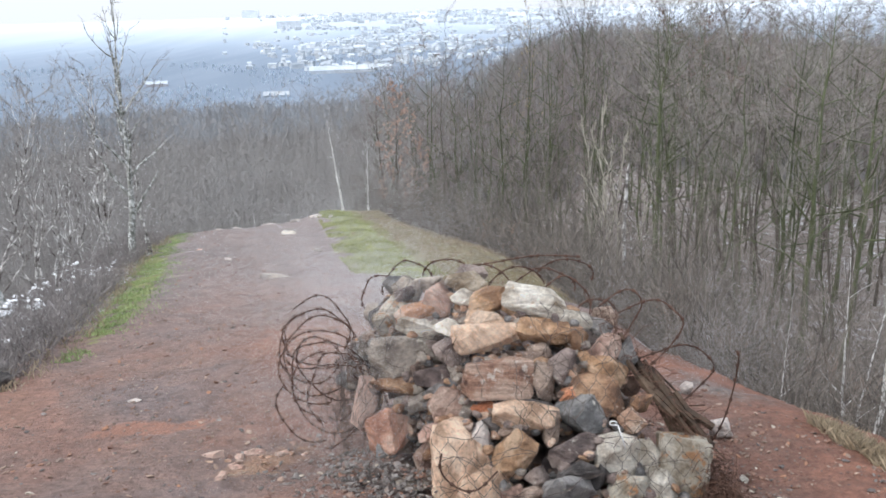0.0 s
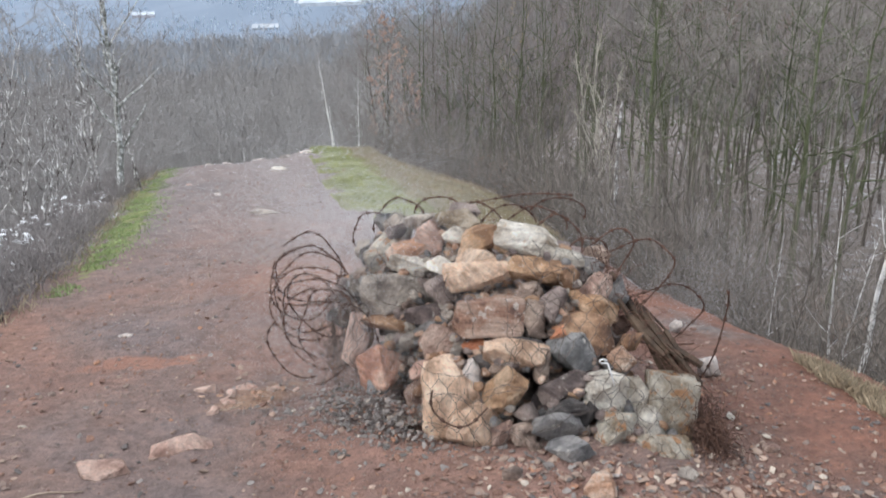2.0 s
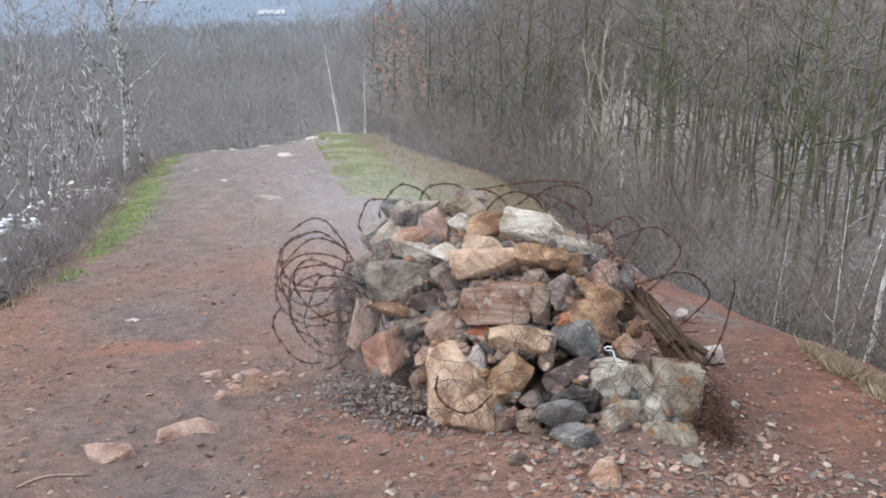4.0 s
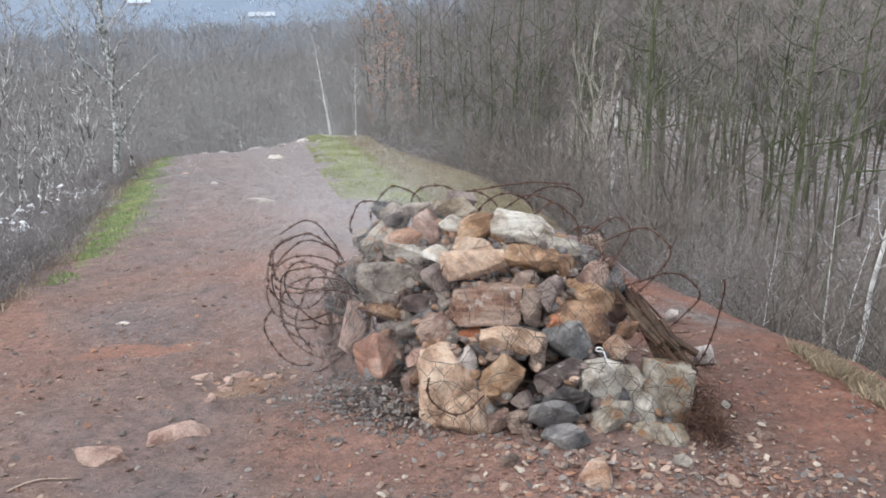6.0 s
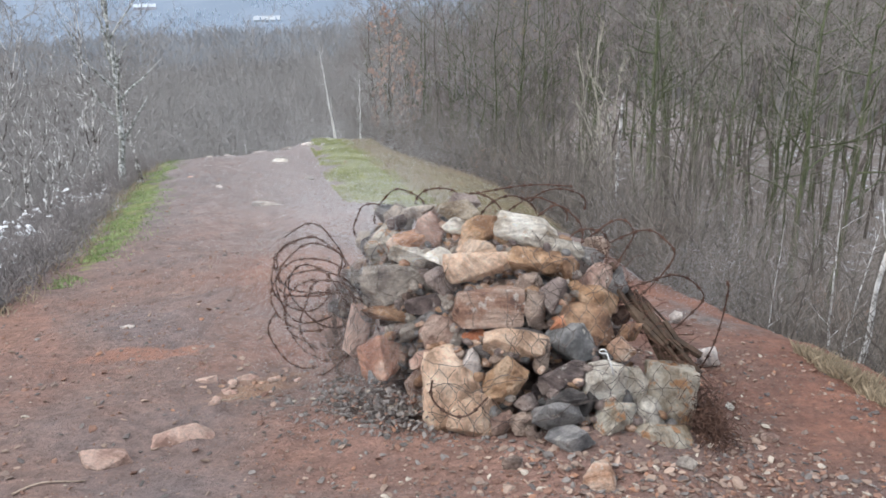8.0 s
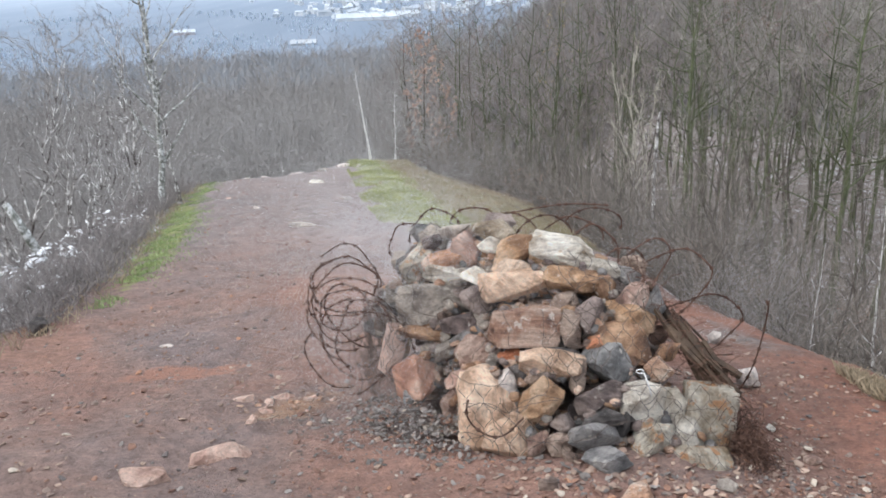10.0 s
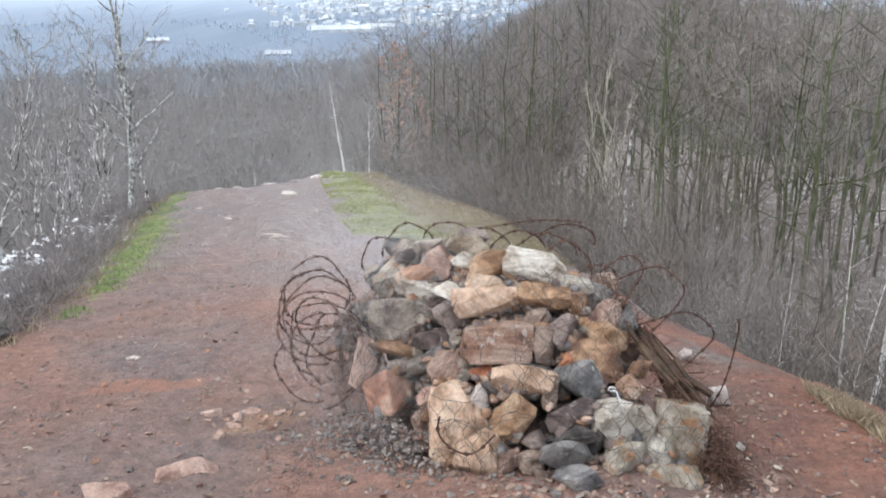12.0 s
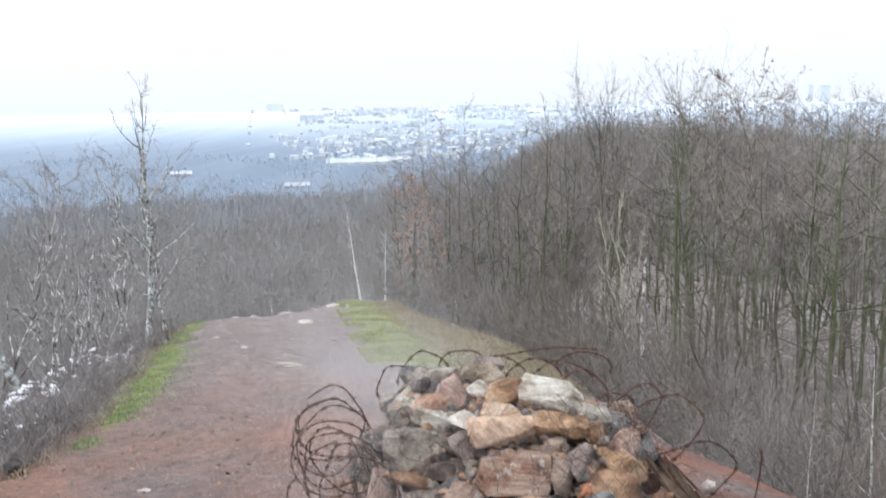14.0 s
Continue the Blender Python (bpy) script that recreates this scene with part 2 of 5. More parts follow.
SHED_GREY = plain_material("haze_tinted_grey_render", (0.34, 0.37, 0.41), (0.44, 0.47, 0.51), 0.05, 0.9, 0.1, "island", 0.1)
# far bare trees: haze mixed into the colours, strongest in the valley
VALLEY_TREES = plain_material("haze_blue_bare_trees", (0.44, 0.515, 0.61), (0.53, 0.6, 0.68), 0.02, 0.95, 0.12, "island", 0.1)
FAR_TREES_NEAR = plain_material("haze_paled_hillside_woods", (0.19, 0.182, 0.177), (0.27, 0.26, 0.255), 0.05, 0.95, 0.15, "island", 0.1)
FAR_TREES_MIDDLE = plain_material("haze_paled_lower_woods", (0.26, 0.278, 0.305), (0.345, 0.366, 0.396), 0.05, 0.95, 0.12, "island", 0.1)


def ground_material():
    m, n, l, b = material("red_shale_ground", 0.92)
    co = n.new("ShaderNodeTexCoord").outputs["Object"]

    def field(name):
        a = n.new("ShaderNodeAttribute")
        a.attribute_name = name
        return a.outputs["Fac"]

    wide = noise_node(n, l, co, 0.55, 5, 0.6)
    mid = noise_node(n, l, co, 4.0, 6, 0.7)
    fine = noise_node(n, l, co, 45, 5, 0.75)
    def edge(name, spread=0.5):
        k = n.new("ShaderNodeMath")
        k.operation = "MULTIPLY_ADD"
        l.new(mid, k.inputs[0])
        k.inputs[1].default_value = spread
        l.new(field(name), k.inputs[2])
        return ramp(n, l, k.outputs["Value"], [(0.5 + spread * 0.5 - 0.12, (0, 0, 0)), (0.5 + spread * 0.5 + 0.12, (1, 1, 1))])

    earth = ramp(n, l, wide, [(0.34, (0.24, 0.192, 0.185)), (0.48, (0.272, 0.19, 0.165)), (0.57, (0.305, 0.186, 0.152)), (0.68, (0.335, 0.2, 0.152))])
    earth = mix(n, l, 0.6, earth, ramp(n, l, mid, [(0.25, (0.46, 0.46, 0.48)), (0.5, (0.88, 0.87, 0.87)), (0.72, (1.34, 1.26, 1.19))]), "MULTIPLY")
    earth = mix(n, l, 0.42, earth, ramp(n, l, fine, [(0.3, (0.36, 0.36, 0.37)), (0.7, (1.48, 1.43, 1.38))]), "MULTIPLY")
    earth = mix(n, l, 0.42, earth, ramp(n, l, noise_node(n, l, co, 14, 6, 0.75), [(0.38, (0.48, 0.46, 0.46)), (0.5, (1, 1, 1)), (0.62, (1.4, 1.35, 1.32))]), "MULTIPLY")
    earth = mix(n, l, edge("burnt", 0.9), earth, mix(n, l, 1.0, earth, (0.86, 0.72, 0.66), "MULTIPLY"))
    earth = mix(n, l, edge("ochre", 0.9), earth, ramp(n, l, mid, [(0.3, (0.22, 0.135, 0.098)), (0.52, (0.35, 0.22, 0.155)), (0.72, (0.45, 0.32, 0.24))]))
    earth = mix(n, l, edge("ruddy", 1.0), earth, ramp(n, l, mid, [(0.3, (0.25, 0.142, 0.112)), (0.55, (0.36, 0.19, 0.14)), (0.75, (0.43, 0.24, 0.175))]))
    worn = ramp(n, l, mid, [(0.35, (0.175, 0.153, 0.15)), (0.55, (0.25, 0.212, 0.206)), (0.7, (0.33, 0.275, 0.26))])
    earth = mix(n, l, field("stony"), earth, worn)
    dust = ramp(n, l, noise_node(n, l, co, 18, 5, 0.7), [(0.36, (0.11, 0.098, 0.095)), (0.5, (0.2, 0.172, 0.162)), (0.64, (0.31, 0.25, 0.225))])
    earth = mix(n, l, edge("shale", 0.8), earth, dust)
    moss = ramp(n, l, mid, [(0.3, (0.15, 0.14, 0.08)), (0.5, (0.2, 0.22, 0.09)), (0.62, (0.27, 0.27, 0.12)), (0.75, (0.21, 0.16, 0.11))])
    litter = ramp(n, l, mid, [(0.3, (0.145, 0.122, 0.112)), (0.55, (0.24, 0.205, 0.188)), (0.75, (0.32, 0.265, 0.228))])
    snow_mask = ramp(n, l, noise_node(n, l, co, 1.3, 8, 0.75), [(0.52, (0, 0, 0)), (0.66, (1, 1, 1))])
    litter = mix(n, l, snow_mask, litter, (0.62, 0.63, 0.66))
    squeeze = n.new("ShaderNodeMapping")
    squeeze.inputs["Scale"].default_value = (1.0, 0.08, 1.0)
    l.new(co, squeeze.inputs["Vector"])
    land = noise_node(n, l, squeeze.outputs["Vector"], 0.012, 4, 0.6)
    # valley ground: aerial haze put into the colour, bluer then whiter with distance
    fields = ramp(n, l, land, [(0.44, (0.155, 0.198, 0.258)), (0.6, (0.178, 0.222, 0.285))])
    haze_fields = ramp(n, l, land, [(0.42, (0.255, 0.325, 0.42)), (0.6, (0.285, 0.355, 0.45))])
    dry = ramp(n, l, mid, [(0.3, (0.135, 0.118, 0.066)), (0.6, (0.205, 0.178, 0.1)), (0.8, (0.28, 0.235, 0.145))])

    col = mix(n, l, edge("woods"), earth, litter)
    col = mix(n, l, edge("straw", 0.8), col, dry)
    col = mix(n, l, edge("grass", 1.0), col, moss)
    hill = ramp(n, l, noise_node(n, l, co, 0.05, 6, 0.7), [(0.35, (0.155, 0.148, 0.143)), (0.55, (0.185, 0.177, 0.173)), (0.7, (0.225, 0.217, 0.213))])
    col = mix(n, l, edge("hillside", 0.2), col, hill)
    fields = mix(n, l, field("hazed"), fields, haze_fields)
    fields = mix(n, l, field("horizon_haze"), fields, ramp(n, l, land, [(0.42, (0.63, 0.69, 0.76)), (0.6, (0.67, 0.72, 0.79))]))
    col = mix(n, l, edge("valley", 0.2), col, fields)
    l.new(col, b.inputs["Base Color"])
    add = n.new("ShaderNodeMath")
    add.operation = "ADD"
    crumb = noise_node(n, l, co, 15, 6, 0.75)
    l.new(crumb, add.inputs[0]), l.new(fine, add.inputs[1])
    bump(n, l, b, add.outputs["Value"], 0.9, 0.035)
    return m


# ---- mesh helpers ----
class Soup:
    """Vertices and faces gathered for one mesh."""

    def __init__(self):
        self.v, self.f = [], []

    def tube(self, pts, radii, sides=3, tip=True):
        base = len(self.v)
        pts = [Vector(p) for p in pts]
        for i, p in enumerate(pts):
            d = (pts[min(i + 1, len(pts) - 1)] - pts[max(i - 1, 0)]).normalized()
            u = d.cross(Vector((0.31, 0.95, 0.05)) if abs(d.y) < 0.9 else Vector((1, 0, 0.1))).normalized()
            w = d.cross(u)
            for k in range(sides):
                a = 2 * math.pi * k / sides
                self.v.append(p + (u * math.cos(a) + w * math.sin(a)) * radii[i])
        for i in range(len(pts) - 1):
            for k in range(sides):
                a, b = base + i * sides + k, base + i * sides + (k + 1) % sides
                self.f.append((a, b, b + sides, a + sides))
        if tip:
            self.f.append(tuple(base + (len(pts) - 1) * sides + k for k in range(sides)))

    def lump(self, centre, size, rng, turn=None):
        """A small angular stone of 20 faces."""
        base = len(self.v)
        m = turn or Euler((rng.uniform(-0.5, 0.5), rng.uniform(-0.5, 0.5), rng.uniform(0, 6.28))).to_matrix()
        for p in ICO_V:
            q = Vector((p[0] * size[0], p[1] * size[1], p[2] * size[2])) * rng.uniform(0.55, 1.2)
            self.v.append(Vector(centre) + m @ q)
        self.f += [tuple(base + i for i in f) for f in ICO_F]

    def pebble(self, centre, size, rng):
        """A broken stone of 80 faces."""
        base = len(self.v)
        m = Euler((rng.uniform(-0.6, 0.6), rng.uniform(-0.6, 0.6), rng.uniform(0, 6.28))).to_matrix()
        cuts = [(Vector((rng.gauss(0, 1), rng.gauss(0, 1), rng.gauss(0, 1))).normalized(), rng.uniform(0.5, 0.85)) for _ in range(7)]
        for p in PEBBLE_V:
            q = Vector(p)
            for d, k in cuts:
                q -= d * max(0, q.dot(d) - k)
            self.v.append(Vector(centre) + m @ Vector((q.x * size[0], q.y * size[1], q.z * size[2])) * 1.25)
        self.f += [tuple(base + i for i in f) for f in PEBBLE_F]

    def crumb(self, centre, k, rng):
        """A tiny stone of eight faces."""
        base = len(self.v)
        a = rng.uniform(0, 6.28)
        c, w = math.cos(a), math.sin(a)
        for x, y, z in ((1, 0, 0), (-1, 0, 0), (0, 1, 0), (0, -1, 0), (0, 0, 1), (0, 0, -1)):
            j = k * rng.uniform(0.5, 1.1)
            self.v.append(Vector((centre[0] + (x * c - y * w) * j, centre[1] + (x * w + y * c) * j * 0.7, centre[2] + z * j * 0.5)))
        for q in (0, 1):
            for r in (2, 3):
                for t in (4, 5):
                    self.f.append((base + q, base + r, base + t))

    def blade(self, p, tall, wide, lean, rng):
        base, a = len(self.v), rng.uniform(0, 6.28)
        s = Vector((math.cos(a), math.sin(a), 0)) * wide * 0.5
        t = Vector((rng.uniform(-1, 1), rng.uniform(-1, 1), 0)) * lean
        p = Vector(p)
        self.v += [p - s, p + s, p + s * 0.6 + t * 0.4 + Vector((0, 0, tall * 0.6)), p + t + Vector((0, 0, tall))]
        self.f += [(base, base + 1, base + 2), (base, base + 2, base + 3)]

    def mesh(self, name, mat, smooth=False):
        me = bpy.data.meshes.new(name)
        me.from_pydata([tuple(v) for v in self.v], [], self.f)
        me.materials.append(mat)
        if smooth:
            me.polygons.foreach_set("use_smooth", [True] * len(me.polygons))
        me.update()
        return me


def part(name, me, parent, label="", m=None):
    ob = new(name, me)
    ob.parent = parent
    if m is not None:
        ob.matrix_basis = m
    return tagged(ob, label)


def ico(level):
    bm = bmesh.new()
    bmesh.ops.create_icosphere(bm, subdivisions=level, radius=1.0)
    v = [tuple(p.co) for p in bm.verts]
    f = [tuple(p.index for p in q.verts) for q in bm.faces]
    bm.free()
    return v, f


ICO_V, ICO_F = ico(1)
PEBBLE_V, PEBBLE_F = ico(2)


def rock_mesh(name, size, seed, mat, corners=17):
    """An angular boulder: the hull of a few corners, its edges worn, its faces roughened; of eight corners, a block."""
    rng = random.Random(seed)
    bm = bmesh.new()
    if corners == 8:
        for x, y, z in itertools.product((-1, 1), repeat=3):
            bm.verts.new((x * rng.uniform(0.55, 1), y * rng.uniform(0.55, 1), z * rng.uniform(0.6, 1)))
    for _ in range(corners if corners != 8 else 4):
        d = Vector((rng.gauss(0, 1), rng.gauss(0, 1), rng.gauss(0, 1))).normalized()
        k = (abs(d.x) ** 5 + abs(d.y) ** 5 + abs(d.z) ** 5) ** 0.2
        bm.verts.new(d / k ** 0.8 * rng.uniform(0.86, 1.04))
    hull = bmesh.ops.convex_hull(bm, input=bm.verts)
    bmesh.ops.delete(bm, geom=list({v for v in hull["geom_interior"] if isinstance(v, bmesh.types.BMVert)}), context="VERTS")
    bmesh.ops.dissolve_limit(bm, angle_limit=radians(14), verts=bm.verts, edges=bm.edges)
    bmesh.ops.bevel(bm, geom=list(bm.edges), offset=rng.uniform(0.02, 0.045), segments=1, affect="EDGES")
    bmesh.ops.triangulate(bm, faces=bm.faces)
    long_edges = [e for e in bm.edges if e.calc_length() > 0.3]
    bmesh.ops.subdivide_edges(bm, edges=long_edges, cuts=2, use_grid_fill=True)
    bmesh.ops.triangulate(bm, faces=bm.faces)
    long_edges = [e for e in bm.edges if e.calc_length() > 0.22]
    bmesh.ops.subdivide_edges(bm, edges=long_edges, cuts=1, use_grid_fill=True)
    bmesh.ops.triangulate(bm, faces=bm.faces)
    off = Vector((seed * 3.7 % 50, seed * 1.3 % 50, seed * 7.1 % 50))
    for v in bm.verts:
        q = v.co.copy()
        ledge = abs(noise.noise(Vector((q.x * 1.2, q.y * 1.2, q.z * 4.0)) + off))
        v.co = q * (1 + 0.05 * noise.noise(q * 1.7 + off) - 0.07 * ledge + 0.04 * noise.noise(q * 6 + off))
    lo = [min(v.co[a] for v in bm.verts) for a in range(3)]
    hi = [max(v.co[a] for v in bm.verts) for a in range(3)]
    for v in bm.verts:
        v.co = Vector([(v.co[a] - (lo[a] + hi[a]) / 2) * size[a] / (hi[a] - lo[a]) for a in range(3)])
    me = bpy.data.meshes.new(name)
    bm.to_mesh(me)
    bm.free()
    me.materials.append(mat)
    me.polygons.foreach_set("use_smooth", [True] * len(me.polygons))
    me.set_sharp_from_angle(angle=radians(16))
    return me


# ---- the lie of the land ----
def smooth_step(x, a, b):
    t = np.clip((x - a) / (b - a), 0, 1)
    return t * t * (3 - 2 * t)


def left_edge(y):
    return np.interp(y, [-20, 0, 5.6, 7.1, 8.6, 9.6, 11, 14.8, 17.2, 22, 40], [-3.8, -3.5, -3.25, -3.06, -3.22, -3.46, -3.78, -4.85, -5.36, -6.3, -9])


def verge_width(y):
    return np.interp(y, [6.0, 6.7, 8, 8.6, 11.2, 14.5, 17.5], [0.08, 0.2, 0.36, 0.5, 0.62, 0.45, 0.3])


def right_edge(y):
    return np.interp(y, [-20, 0, 3.8, 4.7, 5.6, 7, 9, 11, 14.2, 17.8, 21.7, 40], [3.2, 2.45, 2.12, 2.0, 1.62, 1.12, 0.85, 0.62, -0.02, -1.12, -2.5, -8])


def green_inner(y):
    return np.interp(y, [8.5, 10.3, 11.3, 14, 17, 20.6], [-0.5, -0.67, -1.19, -1.83, -2.37, -3.1])


def green_outer(y):
    return np.interp(y, [8.5, 10.5, 11.8, 13.9, 16.6, 21.8], [0.0, -0.25, -0.55, -0.95, -1.5, -2.75])


def height(x, y):
    """The ground's height, for numbers or arrays."""
    x, y = np.asarray(x, float), np.asarray(y, float)
    r = np.hypot(x, y)
    path = -0.15 * np.clip(y, -12, 20)
    near_right = smooth_step(x, 2, 22) * (1 - smooth_step(r, 110, 450))
    crest = np.interp(y - 20.3 - 1.6 * np.clip(x + 3.3, -4, 0), [0, 1.5, 4, 20, 60, 140, 310, 450, 900], [0, 0.2, 1.1, 8.5, 16, 23, 29, 46, 90]) * (1 - 0.6 * near_right)
    fall = np.interp(x - right_edge(y), [0, 0.5, 2, 6, 15, 35, 60, 120, 500], [0, 0.12, 1.3, 4, 8, 11, 13, 18, 80])
    side = np.interp(left_edge(y) - x, [0, 0.8, 2, 6, 15, 40, 100, 300, 600], [0, 0.1, 0.5, 2.2, 4.8, 6.5, 7.5, 12, 60])
    z = path - np.maximum(crest, fall) - side
    plain = -86 + 84 * smooth_step(r, 2000, 4850)
    z = np.maximum(z, plain)
    near = 1 - smooth_step(r, 40, 120)
    rough = 0.035 * np.sin(1.7 * x + 0.6 * y) * np.sin(1.1 * y - 0.4 * x) + 0.02 * np.sin(4.1 * x + 1.3) * np.sin(3.3 * y)
    foot = 0.06 * (1 - smooth_step(np.hypot(x - 0.35, y - 3.95) / 0.85, 0.75, 1.3))
    return z + foot + rough * near * smooth_step(r, 1, 3)


def relief(x, y):
    """Small humps and hollows of the trodden ground."""
    p = Vector((x, y, 0))
    return 0.05 * noise.noise(p * 0.9) + 0.024 * noise.noise(p * 3.3) + 0.013 * noise.noise(p * 8) + 0.01 * noise.noise(p * 17)


def ground_z(x, y):
    return float(height(x, y)) + (relief(x, y) if x * x + y * y < 900 else 0)


def spaced(near, far, step, growth):
    out, s = [], step
    p = near
    while p < far:
        out.append(p)
        p += s
        s *= growth
    return out + [far]


def build_ground():
    right = spaced(3.0, 4900, 0.09, 1.045)
    xs = np.array([-2 - (v - 3.0) * 1.0 for v in reversed(right)] + list(np.arange(-1.95, 3.0, 0.05)) + right)
    ys = np.array([-4900, -2500, -1200, -600, -300, -150, -90, -60, -40, -25, -15, -10, -6, -3, -1] + list(np.arange(0, 7.0, 0.05)) + spaced(7.0, 4900, 0.06, 1.03))
    gx, gy = np.meshgrid(xs, ys)
    gz = height(gx, gy)
    r = np.hypot(gx, gy)
    for i, j in np.argwhere(r < 30):
        gz[i, j] += relief(gx[i, j], gy[i, j])
    ny, nx = gx.shape
    idx = np.arange(nx * ny).reshape(ny, nx)
    faces = np.stack([idx[:-1, :-1], idx[:-1, 1:], idx[1:, 1:], idx[1:, :-1]], -1).reshape(-1, 4)
    me = bpy.data.meshes.new("ground")
    me.from_pydata(np.stack([gx, gy, gz], -1).reshape(-1, 3).tolist(), [], faces.tolist())
    me.polygons.foreach_set("use_smooth", [True] * len(me.polygons))
    dl, dr = left_edge(gy) - gx, gx - right_edge(gy)
    grass = np.maximum(smooth_step(dl, -0.12, 0.2) * (1 - smooth_step(dl / verge_width(gy), 0.8, 1.5)) * smooth_step(gy, 6.4, 7.6) * 0.55,
                       smooth_step(gx - green_inner(gy), -0.5, 0.25) * (1 - smooth_step(gx - green_outer(gy), -0.1, 0.4)) * smooth_step(gy, 8.6, 10.5) * 0.56)
    straw = np.maximum(smooth_step(gx - green_outer(gy), -0.3, 0.2) * smooth_step(gy, 8.5, 10) * (1 - smooth_step(dr, 0.3, 1.2)),
                       smooth_step(dr, -0.04, 0.08) * (1 - smooth_step(dr, 0.12, 0.4)) * (1 - smooth_step(gy, 4.3, 4.9)) * smooth_step(gy, 1.0, 2.4)) * 0.9
    woods = np.maximum.reduce([smooth_step(dl, 0.25, 0.8), smooth_step(dr, 0.25, 1.2), smooth_step(gy, 21, 24)])
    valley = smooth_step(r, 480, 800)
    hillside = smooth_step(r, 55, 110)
    # weights of the haze painted into the ground, growing towards the horizon
    hazed = smooth_step(r, 1200, 3900)
    horizon_haze = np.clip((1 / 1800 - 1 / np.maximum(r, 1800)) / (1 / 1800 - 1 / 4700), 0, 1) ** 3
    along, across = 0.7 * (gx + 0.38) - 0.7 * (gy - 3.8), 0.7 * (gx + 0.38) + 0.7 * (gy - 3.8)
    vent_along, vent_across = 0.75 * (gx - 1.75) - 0.66 * (gy - 5.4), 0.66 * (gx - 1.75) + 0.75 * (gy - 5.4)
    shale = np.maximum(0.62 * np.exp(-(along / 0.5) ** 2 - (across / 0.26) ** 2), 0.56 * np.exp(-(vent_along / 0.9) ** 2 - (vent_across / 0.42) ** 2))
    burnt = smooth_step(gx, 0.2, 2.0) * (1 - smooth_step(gy, 5.5, 8)) * smooth_step(gy, -1, 1.5)
    stony = smooth_step(gy, 6.0, 12) * 0.85
    o_along, o_across = 0.53 * (gx + 1.0) + 0.85 * (gy - 4.2), 0.85 * (gx + 1.0) - 0.53 * (gy - 4.2)
    ochre = np.maximum(0.66 * np.exp(-(o_along / 0.55) ** 2 - (o_across / 0.2) ** 2), 0.5 * np.exp(-((gx + 0.3) / 0.5) ** 2 - ((gy - 2.75) / 0.25) ** 2))
    ruddy = 0.6 * np.exp(-((gx + 1.9) / 0.55) ** 2 - ((gy - 4.7 - 0.3 * (gx + 1.9)) / 0.22) ** 2)
    for name, a in (("burnt", burnt), ("ochre", ochre), ("ruddy", ruddy), ("stony", stony), ("shale", shale), ("grass", grass), ("straw", straw), ("woods", woods), ("hillside", hillside), ("valley", valley), ("hazed", hazed), ("horizon_haze", horizon_haze)):
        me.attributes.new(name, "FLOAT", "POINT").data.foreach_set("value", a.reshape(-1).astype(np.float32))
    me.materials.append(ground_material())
    tagged(new("ground", me), "reddish brown shale path on a hilltop with mossy verges", "ground", kind="structure")


build_ground()


